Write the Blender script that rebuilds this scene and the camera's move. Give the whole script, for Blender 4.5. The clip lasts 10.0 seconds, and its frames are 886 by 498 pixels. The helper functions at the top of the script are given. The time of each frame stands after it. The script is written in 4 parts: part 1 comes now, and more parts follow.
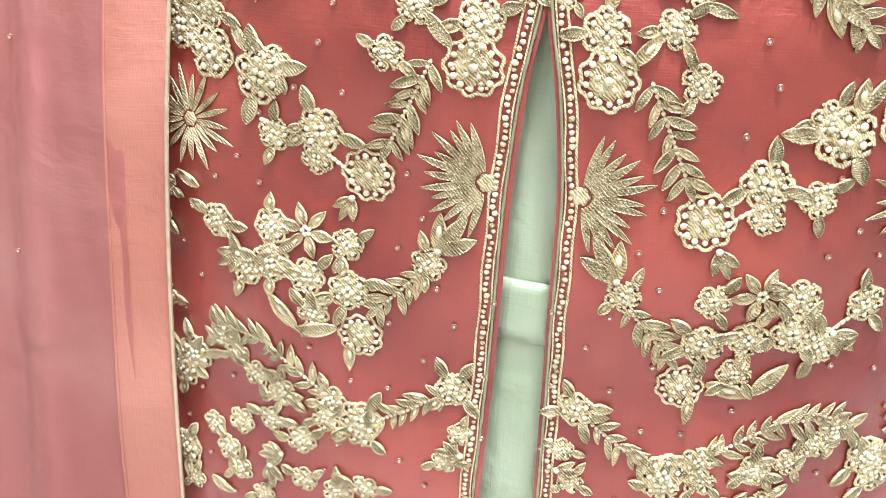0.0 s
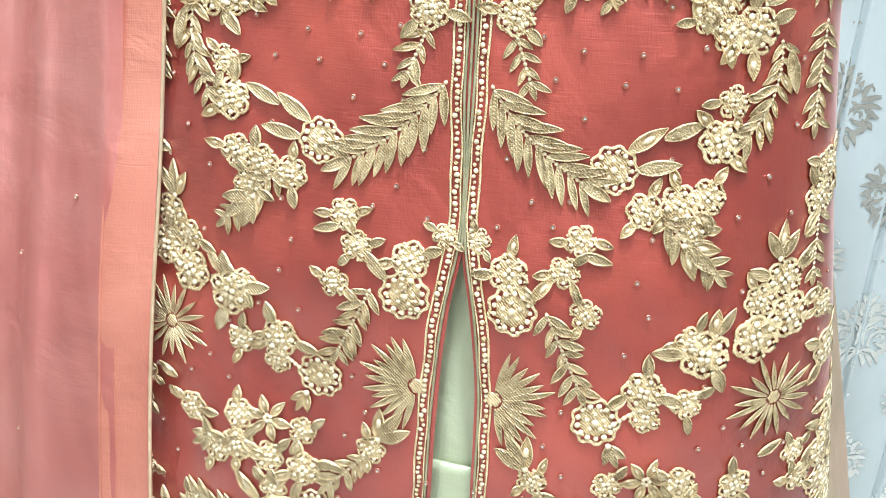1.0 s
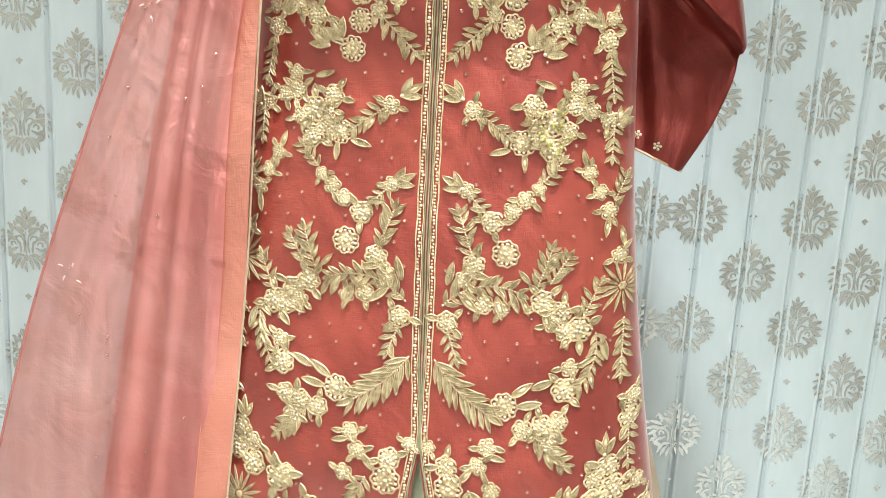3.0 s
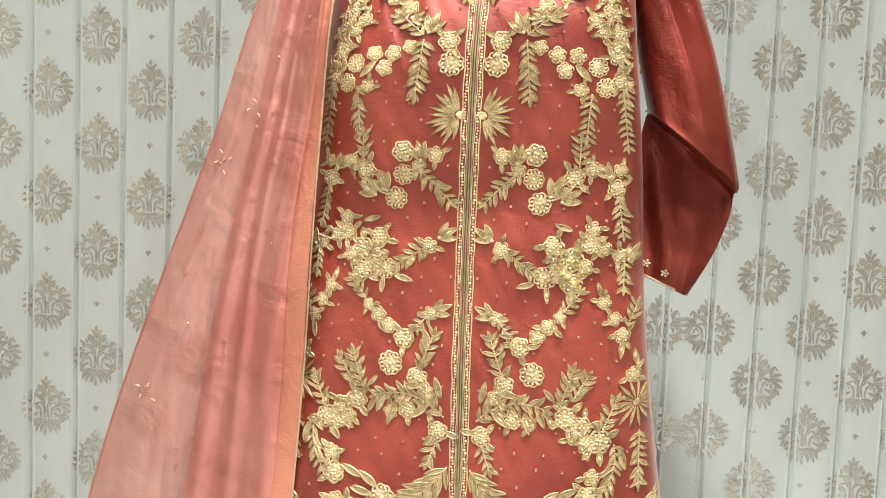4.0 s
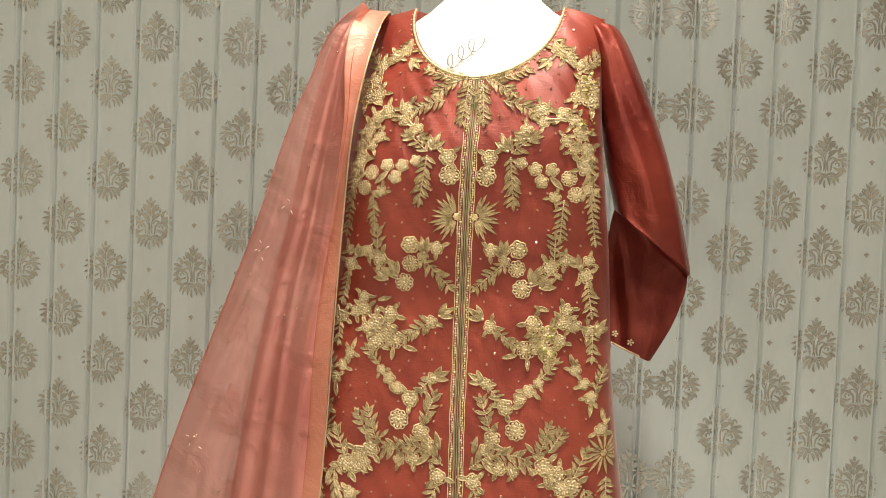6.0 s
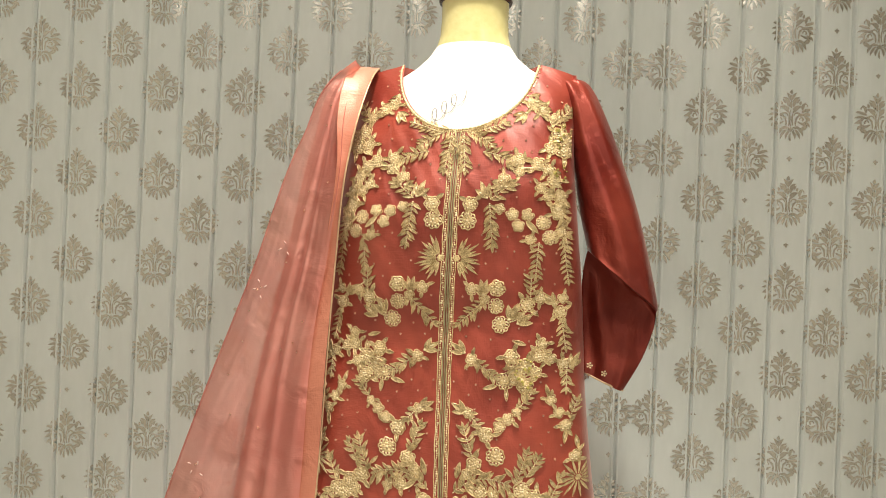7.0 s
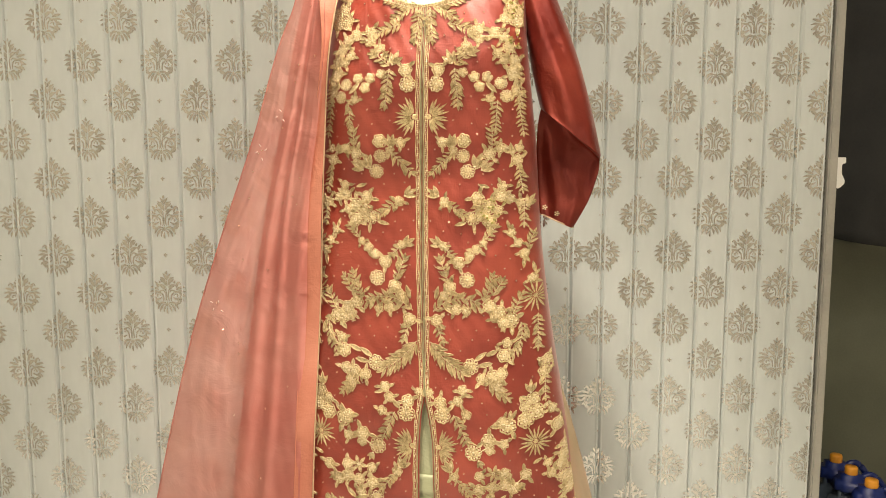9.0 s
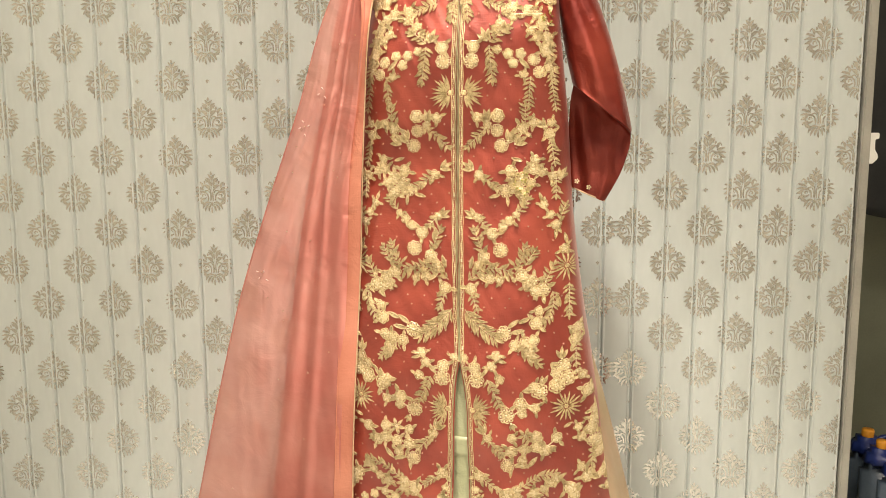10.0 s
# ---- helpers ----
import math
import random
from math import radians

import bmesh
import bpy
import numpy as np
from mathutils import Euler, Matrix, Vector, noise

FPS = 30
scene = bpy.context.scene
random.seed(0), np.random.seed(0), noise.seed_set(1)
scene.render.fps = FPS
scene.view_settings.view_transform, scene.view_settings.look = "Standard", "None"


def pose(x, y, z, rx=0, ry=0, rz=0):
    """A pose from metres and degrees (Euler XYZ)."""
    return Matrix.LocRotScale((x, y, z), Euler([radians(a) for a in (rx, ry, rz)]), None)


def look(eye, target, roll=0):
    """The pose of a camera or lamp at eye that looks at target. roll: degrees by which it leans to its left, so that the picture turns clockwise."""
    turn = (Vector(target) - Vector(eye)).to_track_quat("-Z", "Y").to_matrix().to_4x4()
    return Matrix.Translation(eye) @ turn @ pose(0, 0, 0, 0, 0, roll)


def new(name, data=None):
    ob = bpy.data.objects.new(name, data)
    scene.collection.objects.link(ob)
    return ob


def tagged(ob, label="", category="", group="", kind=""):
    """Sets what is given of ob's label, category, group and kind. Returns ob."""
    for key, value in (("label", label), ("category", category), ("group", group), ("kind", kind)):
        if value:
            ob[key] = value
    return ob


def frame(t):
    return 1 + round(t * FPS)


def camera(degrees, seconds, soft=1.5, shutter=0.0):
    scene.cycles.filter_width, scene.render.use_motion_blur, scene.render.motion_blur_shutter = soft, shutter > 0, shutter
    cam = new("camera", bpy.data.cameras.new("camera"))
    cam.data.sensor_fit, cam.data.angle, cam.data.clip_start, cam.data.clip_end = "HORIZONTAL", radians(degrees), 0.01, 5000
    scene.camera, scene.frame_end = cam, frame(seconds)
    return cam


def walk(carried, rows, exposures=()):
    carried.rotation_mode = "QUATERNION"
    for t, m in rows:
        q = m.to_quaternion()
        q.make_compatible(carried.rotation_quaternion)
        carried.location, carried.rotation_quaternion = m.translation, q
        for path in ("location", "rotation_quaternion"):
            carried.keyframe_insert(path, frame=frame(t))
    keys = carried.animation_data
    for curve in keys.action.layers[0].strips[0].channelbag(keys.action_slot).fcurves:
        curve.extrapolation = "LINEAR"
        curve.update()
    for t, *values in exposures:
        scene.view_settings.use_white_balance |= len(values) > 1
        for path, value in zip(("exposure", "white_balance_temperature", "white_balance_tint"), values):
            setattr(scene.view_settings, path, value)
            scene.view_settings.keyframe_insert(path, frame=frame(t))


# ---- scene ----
cam = camera(57.6, 10.0, soft=0.9)
PATH = [
    (0, (0.037, 0.015, 0.655), (-0.013, 1.831, -0.182), 3.4),
    (0.5, (0.066, -0.001, 0.701), (0.033, 1.857, -0.039), 3.3),
    (1, (0.066, -0.043, 0.77), (0.041, 1.846, 0.112), 3.6),
    (1.5, (0.059, -0.11, 0.866), (0.035, 1.792, 0.249), 4.5),
    (1.6, (0.061, -0.129, 0.878), (0.039, 1.782, 0.29), 4.6),
    (2, (0.081, -0.179, 0.942), (0.052, 1.741, 0.384), 4.6),
    (2.2, (0.078, -0.219, 0.961), (0.073, 1.712, 0.439), 4.9),
    (3.3, (0.086, -0.437, 0.998), (0.074, 1.54, 0.694), 2.6),
    (3.5, (0.082, -0.458, 1.012), (0.049, 1.525, 0.75), 2.4),
    (4, (0.071, -0.513, 1.049), (0.006, 1.481, 0.902), 2.4),
    (4.5, (0.069, -0.573, 1.075), (-0.018, 1.422, 0.956), 2.6),
    (5, (0.082, -0.634, 1.096), (-0.012, 1.362, 1.002), 2.5),
    (6.3, (0.098, -0.75, 1.135), (-0, 1.247, 1.095), 2.5),
    (6.5, (0.103, -0.765, 1.137), (0.009, 1.233, 1.12), 2.5),
    (7, (0.116, -0.83, 1.149), (0.026, 1.168, 1.159), 2.3),
    (7.5, (0.128, -0.893, 1.143), (0.053, 1.106, 1.156), 1.2),
    (8, (0.137, -0.973, 1.13), (0.076, 1.026, 1.095), 0.6),
    (8.5, (0.145, -1.046, 1.09), (0.128, 0.949, 0.956), 0),
    (9, (0.129, -1.086, 1.069), (0.102, 0.9, 0.836), 0),
    (9.5, (0.12, -1.114, 1.056), (0.035, 0.867, 0.792), -0.1),
    (10, (0.138, -1.154, 1.044), (0.016, 0.825, 0.78), -0.2),
]
walk(cam, [(t, look(eye, target, roll)) for t, eye, target, roll in PATH],
     [(0.0, 0.52, 4720, 5), (2.2, 0.42, 5050, 3), (3.5, 0.34, 5380, 4), (4.0, 0.18, 5750, 6), (4.5, -0.18, 6050, 7), (5.2, -0.48, 6300, 8), (6.5, -0.32, 6450, 9), (7.5, -0.18, 6600, 10), (8.5, -0.08, 6850, 11), (10.0, 0.24, 6700, 11)])

# ---- light ----
world = bpy.data.worlds.new("shop_interior")
world.use_nodes = True
world.node_tree.nodes["Background"].inputs[0].default_value = (1.0, 0.9, 0.75, 1)
world.node_tree.nodes["Background"].inputs[1].default_value = 0.02
scene.world = world

CEIL = 2.75
# recessed ceiling downlights: x, y, watts, cone degrees
DOWNLIGHTS = [(0.1, 0.2, 250, 58), (-0.75, -0.55, 76, 150), (0.8, -0.55, 80, 150), (-0.7, -1.9, 50, 150), (0.9, -1.9, 62, 150)]


def lamp(x, y, watts, cone):
    data = bpy.data.lights.new("downlight_glow", "SPOT")
    data.energy, data.spot_size, data.spot_blend = watts, radians(cone), 0.5
    data.shadow_soft_size = 0.075
    data.color = (1.0, 0.9, 0.76)
    ob = new("downlight_glow", data)
    ob.location = (x, y, CEIL - 0.03)


for row in DOWNLIGHTS:
    lamp(*row)


# ---- materials ----
def material(name, base, rough=0.5, metal=0.0):
    m = bpy.data.materials.new(name)
    m.use_nodes = True
    bsdf = m.node_tree.nodes["Principled BSDF"]
    bsdf.inputs["Base Color"].default_value = (*base, 1)
    bsdf.inputs["Roughness"].default_value = rough
    bsdf.inputs["Metallic"].default_value = metal
    return m, m.node_tree.nodes, m.node_tree.links, bsdf


def add(nodes, kind, **settings):
    n = nodes.new(kind)
    for key, value in settings.items():
        if key in n.inputs:
            n.inputs[key].default_value = value
    return n


def mottled(name, dark, light, rough=0.5, metal=0.0, scale=8.0, fine=180.0, bump=0.15, depth=0.001, stretch=(1, 1, 1)):
    """A surface that varies at two scales in colour and in relief."""
    m, nodes, links, bsdf = material(name, light, rough, metal)
    where = nodes.new("ShaderNodeTexCoord")
    mapping = nodes.new("ShaderNodeMapping")
    mapping.inputs["Scale"].default_value = stretch
    links.new(where.outputs["Object"], mapping.inputs["Vector"])
    broad = add(nodes, "ShaderNodeTexNoise", Scale=scale, Detail=4.0)
    grain = add(nodes, "ShaderNodeTexNoise", Scale=fine, Detail=3.0)
    for n in (broad, grain):
        links.new(mapping.outputs["Vector"], n.inputs["Vector"])
    both = nodes.new("ShaderNodeMath")
    both.operation = "MULTIPLY_ADD"
    both.inputs[1].default_value = 0.35
    links.new(grain.outputs["Fac"], both.inputs[0])
    links.new(broad.outputs["Fac"], both.inputs[2])
    ramp = nodes.new("ShaderNodeValToRGB")
    ramp.color_ramp.elements[0].position, ramp.color_ramp.elements[1].position = 0.45, 0.9
    ramp.color_ramp.elements[0].color, ramp.color_ramp.elements[1].color = (*dark, 1), (*light, 1)
    links.new(both.outputs[0], ramp.inputs["Fac"])
    links.new(ramp.outputs["Color"], bsdf.inputs["Base Color"])
    if bump:
        relief = add(nodes, "ShaderNodeBump", Strength=bump, Distance=depth)
        links.new(both.outputs[0], relief.inputs["Height"])
        links.new(relief.outputs["Normal"], bsdf.inputs["Normal"])
    return m


def woven(name, dark, light, rough, sheen=0.4, aniso=0.5, clear=0.0, threads=900.0, coat=0.2, silk=0.2, crush=0.009):
    """Shiny satin or organza: fine crossed threads over broad folds of tone."""
    m, nodes, links, bsdf = material(name, light, rough)
    where = nodes.new("ShaderNodeTexCoord")
    broad = add(nodes, "ShaderNodeTexNoise", Scale=7.0, Detail=3.0)
    links.new(where.outputs["Object"], broad.inputs["Vector"])
    ramp = nodes.new("ShaderNodeValToRGB")
    ramp.color_ramp.elements[0].position, ramp.color_ramp.elements[1].position = 0.35, 0.7
    ramp.color_ramp.elements[0].color, ramp.color_ramp.elements[1].color = (*dark, 1), (*light, 1)
    links.new(broad.outputs["Fac"], ramp.inputs["Fac"])
    links.new(ramp.outputs["Color"], bsdf.inputs["Base Color"])
    warp = nodes.new("ShaderNodeMapping")
    warp.inputs["Scale"].default_value = (threads, threads, threads * 0.06)
    weft = nodes.new("ShaderNodeMapping")
    weft.inputs["Scale"].default_value = (threads * 0.05, threads * 0.05, threads)
    a, b = add(nodes, "ShaderNodeTexNoise", Scale=1.0, Detail=1.0), add(nodes, "ShaderNodeTexNoise", Scale=1.0, Detail=1.0)
    crumple = add(nodes, "ShaderNodeTexNoise", Scale=15.0, Detail=4.0, Distortion=0.6)
    links.new(where.outputs["Object"], crumple.inputs["Vector"])
    for mp, n in ((warp, a), (weft, b)):
        links.new(where.outputs["Object"], mp.inputs["Vector"])
        links.new(mp.outputs["Vector"], n.inputs["Vector"])
    total = nodes.new("ShaderNodeMath")
    total.operation = "ADD"
    links.new(a.outputs["Fac"], total.inputs[0])
    links.new(b.outputs["Fac"], total.inputs[1])
    fine = add(nodes, "ShaderNodeBump", Strength=0.4, Distance=0.0005)
    links.new(total.outputs[0], fine.inputs["Height"])
    soft = add(nodes, "ShaderNodeBump", Strength=0.6, Distance=crush)
    links.new(crumple.outputs["Fac"], soft.inputs["Height"])
    links.new(fine.outputs["Normal"], soft.inputs["Normal"])
    links.new(soft.outputs["Normal"], bsdf.inputs["Normal"])
    bsdf.inputs["Sheen Weight"].default_value = sheen
    bsdf.inputs["Sheen Roughness"].default_value = 0.35
    bsdf.inputs["Sheen Tint"].default_value = (1.0, 0.7, 0.62, 1)
    bsdf.inputs["Coat Weight"].default_value = coat
    bsdf.inputs["Coat Roughness"].default_value = 0.33
    bsdf.inputs["Anisotropic"].default_value = aniso
    bsdf.inputs["Specular IOR Level"].default_value = 0.35
    bsdf.inputs["Metallic"].default_value = silk
    upright = add(nodes, "ShaderNodeCombineXYZ", Z=1.0)
    links.new(upright.outputs["Vector"], bsdf.inputs["Tangent"])
    if clear:
        glassy = nodes.new("ShaderNodeBsdfTransparent")
        glassy.inputs["Color"].default_value = (1.0, 0.8, 0.77, 1)
        through_cloth = nodes.new("ShaderNodeBsdfTranslucent")
        links.new(ramp.outputs["Color"], through_cloth.inputs["Color"])
        half = add(nodes, "ShaderNodeMixShader", Fac=0.3)
        mix = add(nodes, "ShaderNodeMixShader", Fac=clear)
        links.new(bsdf.outputs["BSDF"], half.inputs[1])
        links.new(through_cloth.outputs["BSDF"], half.inputs[2])
        links.new(half.outputs["Shader"], mix.inputs[1])
        links.new(glassy.outputs["BSDF"], mix.inputs[2])
        links.new(mix.outputs["Shader"], nodes["Material Output"].inputs["Surface"])
    return m


PANEL = mottled("satin_white_wall_panel", (0.475, 0.525, 0.515), (0.555, 0.605, 0.6), 0.33, scale=3.0, fine=70.0, bump=0.05, depth=0.0006, stretch=(1, 1, 0.3))
FOIL = mottled("silver_foil_print", (0.56, 0.57, 0.54), (0.66, 0.67, 0.64), 0.27, 0.92, scale=40.0, fine=900.0, bump=0.2, depth=0.0003)
JOINT = mottled("grey_groove", (0.2, 0.21, 0.19), (0.34, 0.35, 0.33), 0.45)
TRIM = mottled("grey_edge_trim", (0.3, 0.3, 0.27), (0.4, 0.4, 0.36), 0.4, 0.2)
PLASTER = mottled("cream_painted_plaster", (0.62, 0.58, 0.5), (0.72, 0.68, 0.6), 0.7, scale=4.0, fine=90.0)
FLOOR = mottled("white_floor_tile", (0.68, 0.66, 0.61), (0.76, 0.74, 0.69), 0.15, scale=6.0, fine=60.0, bump=0.03)
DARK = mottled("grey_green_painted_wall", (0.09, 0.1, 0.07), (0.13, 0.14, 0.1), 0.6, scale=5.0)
BLACK = mottled("black_cloth", (0.008, 0.009, 0.009), (0.016, 0.018, 0.018), 0.75, scale=9.0, bump=0.4, depth=0.003)
GREY_PRINT = mottled("faded_grey_print", (0.2, 0.22, 0.2), (0.28, 0.3, 0.27), 0.6)
WHITE_PLASTIC = mottled("white_plastic", (0.78, 0.79, 0.76), (0.86, 0.87, 0.84), 0.3)
BLUE = mottled("blue_plastic", (0.006, 0.015, 0.1), (0.012, 0.03, 0.17), 0.35)
BLUE_CLEAR = mottled("smoky_blue_plastic", (0.05, 0.07, 0.1), (0.09, 0.12, 0.15), 0.3)
ORANGE = mottled("orange_plastic_cap", (0.6, 0.24, 0.02), (0.75, 0.33, 0.03), 0.4)
SATIN = woven("coral_red_organza_satin", (0.235, 0.03, 0.019), (0.42, 0.076, 0.047), 0.38, 0.18, aniso=0.55, coat=0.85, silk=0.32, crush=0.008)
SLEEVE = woven("coral_sleeve_organza", (0.16, 0.018, 0.012), (0.32, 0.056, 0.036), 0.4, 0.05, aniso=0.88, coat=0.15, silk=0.45, crush=0.009)
SHEER = woven("sheer_pink_organza", (0.66, 0.26, 0.22), (0.78, 0.39, 0.335), 0.5, 0.12, aniso=0.96, clear=0.3, threads=700.0, coat=0.2, silk=0.4, crush=0.014)
BORDER = woven("peach_satin_ribbon", (0.47, 0.17, 0.112), (0.57, 0.235, 0.16), 0.45, 0.06, aniso=0.4, coat=0.03, silk=0.12)
MINT = woven("pale_mint_satin", (0.42, 0.45, 0.28), (0.56, 0.59, 0.39), 0.3, 0.1)
NET = woven("cream_net_underskirt", (0.72, 0.67, 0.42), (0.8, 0.75, 0.52), 0.4, 0.1, clear=0.5)
SKIN = mottled("cream_mannequin_cover", (0.78, 0.75, 0.68), (0.85, 0.83, 0.77), 0.45, scale=6.0, fine=60.0, bump=0.1)
FILM = mottled("yellowed_neck_wrap", (0.5, 0.46, 0.2), (0.62, 0.58, 0.3), 0.22, scale=14.0, fine=80.0, bump=0.5, depth=0.003)
WOOD = mottled("dark_varnished_wood", (0.05, 0.018, 0.01), (0.11, 0.04, 0.02), 0.2, scale=12.0, stretch=(1, 1, 0.2))
INK = mottled("grey_ink", (0.08, 0.08, 0.09), (0.14, 0.14, 0.15), 0.6)
LIT = bpy.data.materials.new("lit_lamp_glass")
LIT.use_nodes = True
LIT.node_tree.nodes["Principled BSDF"].inputs["Emission Color"].default_value = (1.0, 0.9, 0.76, 1)
LIT.node_tree.nodes["Principled BSDF"].inputs["Emission Strength"].default_value = 30.0


# ---- mesh helpers ----
def link_mesh(name, verts, faces, mats, parent=None, label="", smooth=True, slots=None):
    me = bpy.data.meshes.new(name)
    me.from_pydata([tuple(map(float, v)) for v in verts], [], faces)
    for m in mats if isinstance(mats, (list, tuple)) else [mats]:
        me.materials.append(m)
    if slots is not None:
        me.polygons.foreach_set("material_index", slots)
    me.polygons.foreach_set("use_smooth", [smooth] * len(me.polygons))
    me.update()
    ob = new(name, me)
    if parent:
        ob.parent = parent
    if label:
        tagged(ob, label)
    return ob


def part(name, bm, mat, parent, label="", smooth=False):
    me = bpy.data.meshes.new(name)
    bm.to_mesh(me)
    bm.free()
    me.materials.append(mat)
    me.polygons.foreach_set("use_smooth", [smooth] * len(me.polygons))
    ob = new(name, me)
    if parent:
        ob.parent = parent
    if label:
        tagged(ob, label)
    return ob


def box(x0, x1, y0, y1, z0, z1, bevel=0.0):
    bm = bmesh.new()
    bmesh.ops.create_cube(bm, size=1, matrix=Matrix.LocRotScale(((x0 + x1) / 2, (y0 + y1) / 2, (z0 + z1) / 2), None, (x1 - x0, y1 - y0, z1 - z0)))
    if bevel:
        bmesh.ops.bevel(bm, geom=bm.edges[:], offset=bevel, segments=2, affect="EDGES")
    return bm


def grid_faces(rows, cols, wrap=False):
    faces = []
    for i in range(rows - 1):
        for j in range(cols if wrap else cols - 1):
            k = (j + 1) % cols
            faces.append((i * cols + j, i * cols + k, (i + 1) * cols + k, (i + 1) * cols + j))
    return faces


def turned(profile, steps=32):
    """Verts and faces of a turned shape from (radius, height) pairs."""
    verts = [(r * math.cos(2 * math.pi * j / steps), r * math.sin(2 * math.pi * j / steps), z) for r, z in profile for j in range(steps)]
    return verts, grid_faces(len(profile), steps, True)


def smooth_at(table, v):
    xs, ys = zip(*sorted(table))
    return np.interp(v, xs, ys)


def eased(table):
    """A smooth curve through (key, value) pairs, as a function."""
    xs, ys = (np.array(c, float) for c in zip(*sorted(table)))
    slope = np.gradient(ys, xs)

    def at(v):
        v = np.clip(v, xs[0], xs[-1])
        i = np.clip(np.searchsorted(xs, v) - 1, 0, len(xs) - 2)
        h = xs[i + 1] - xs[i]
        s = (v - xs[i]) / h
        return ((1 + 2 * s) * (1 - s) ** 2 * ys[i] + s * (1 - s) ** 2 * h * slope[i]
                + s * s * (3 - 2 * s) * ys[i + 1] + s * s * (s - 1) * h * slope[i + 1])
    return at


# ---- room ----
WALL_Y, WALL_L, WALL_R = 0.885, -1.75, 1.03
ROOM_L, ROOM_R, ROOM_BACK, DEEP = -1.75, 2.3, -3.2, 1.3


def structure(name, bm, mat, label, category):
    return tagged(part(name, bm, mat, None), label, category, kind="structure")


structure("floor", box(ROOM_L - 0.1, ROOM_R + 0.1, ROOM_BACK - 0.1, DEEP + 0.1, -0.05, 0.0), FLOOR, "polished white tiled shop floor", "floor")
structure("ceiling", box(ROOM_L - 0.1, ROOM_R + 0.1, ROOM_BACK - 0.1, DEEP + 0.1, CEIL, CEIL + 0.05), PLASTER, "plain cream painted ceiling", "ceiling")
structure("wall_left", box(ROOM_L - 0.1, ROOM_L, ROOM_BACK, WALL_Y + 0.05, 0, CEIL), PLASTER, "unseen cream side wall closing the room", "wall")
# assumed wall out of view, cream so it bounces light onto panels and foil
structure("wall_right", box(ROOM_R, ROOM_R + 0.1, ROOM_BACK, DEEP, 0, CEIL), PLASTER, "unseen cream side wall closing the room", "wall")
structure("wall_behind", box(ROOM_L, ROOM_R, ROOM_BACK - 0.1, ROOM_BACK, 0, CEIL), PLASTER, "plain cream painted wall", "wall")
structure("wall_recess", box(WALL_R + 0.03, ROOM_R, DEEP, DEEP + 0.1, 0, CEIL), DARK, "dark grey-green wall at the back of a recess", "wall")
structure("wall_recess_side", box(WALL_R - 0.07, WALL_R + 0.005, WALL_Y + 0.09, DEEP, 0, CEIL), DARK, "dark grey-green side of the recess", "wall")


def flute_number(x):
    """Which flute x lies in, with its fraction; the flutes narrow slightly from one end of the wall to the other."""
    return (0.08307 - np.sqrt(0.08307 ** 2 - 0.000668 * (x + 0.8697))) / 0.000334


def flute_start(k):
    return -0.8697 + 0.08307 * k - 0.000167 * k * k


def flute_bow(x):
    return 0.0045 * (1 - (2 * (flute_number(x) % 1.0) - 1) ** 2)


def flute_depth(x):
    """How far the panel stands out at x: shallow bowed flutes with a narrow bead at each joint."""
    s = flute_number(x) % 1.0
    bow = flute_bow(x)
    edge = np.minimum(s, 1 - s) * 0.078
    bead = 0.0022 * np.exp(-((edge - 0.0055) / 0.0018) ** 2) - 0.006 * np.exp(-(edge / 0.0015) ** 2)
    return bow + bead


wall_back = structure("wall_back", box(WALL_L, WALL_R - 0.002, WALL_Y + 0.006, WALL_Y + 0.09, 0, CEIL), PLASTER, "shop wall clad in fluted white panels with silver damask print", "wall")
for i in range(-4, 9):
    xa, xb = max(flute_start(3 * i), WALL_L), min(flute_start(3 * i + 3), WALL_R)
    if xb - xa < 0.01:
        continue
    xs = np.linspace(xa + 0.0002, xb - 0.0002, max(8, int((xb - xa) / 0.0016)))
    ys = WALL_Y - flute_depth(xs)
    verts = [(x, y, z) for z in (0.0, CEIL) for x, y in zip(xs, ys)]
    n = len(xs)
    verts += [(x, WALL_Y + 0.0055, z) for z in (0.0, CEIL) for x in (xs[0], xs[-1])]
    faces = [(j, j + 1, n + j + 1, n + j) for j in range(n - 1)]
    faces += [(2 * n, 0, n, 2 * n + 2), (n - 1, 2 * n + 1, 2 * n + 3, 2 * n - 1)]
    link_mesh("wall_panel", verts, faces, PANEL, wall_back, smooth=True)
tagged(part("edge_trim", box(WALL_R, WALL_R + 0.022, WALL_Y - 0.012, WALL_Y + 0.09, 0, CEIL, 0.003), TRIM, None), "grey plastic trim along the end of the panelled wall", "trim", kind="structure")

for x, y, watts, cone in DOWNLIGHTS:
    v, f = turned([(0.075, -0.004), (0.08, 0.0), (0.075, -0.012), (0.055, -0.012), (0.05, -0.002)], 28)
    light = tagged(link_mesh("downlight", v, f, WHITE_PLASTIC), "round white recessed ceiling downlight, switched on", "ceiling light", "downlights in the ceiling")
    light.location = (x, y, CEIL)
    v, f = turned([(0.05, -0.003), (0.0005, -0.003)], 28)
    link_mesh("lens", v, f, LIT, light, "glowing warm lamp glass")

# ---- mannequin and kameez ----
AX, AY, TWIST = 0.088, 0.606, -10.0
STAND = pose(AX, AY, 0, 0, 0, TWIST)

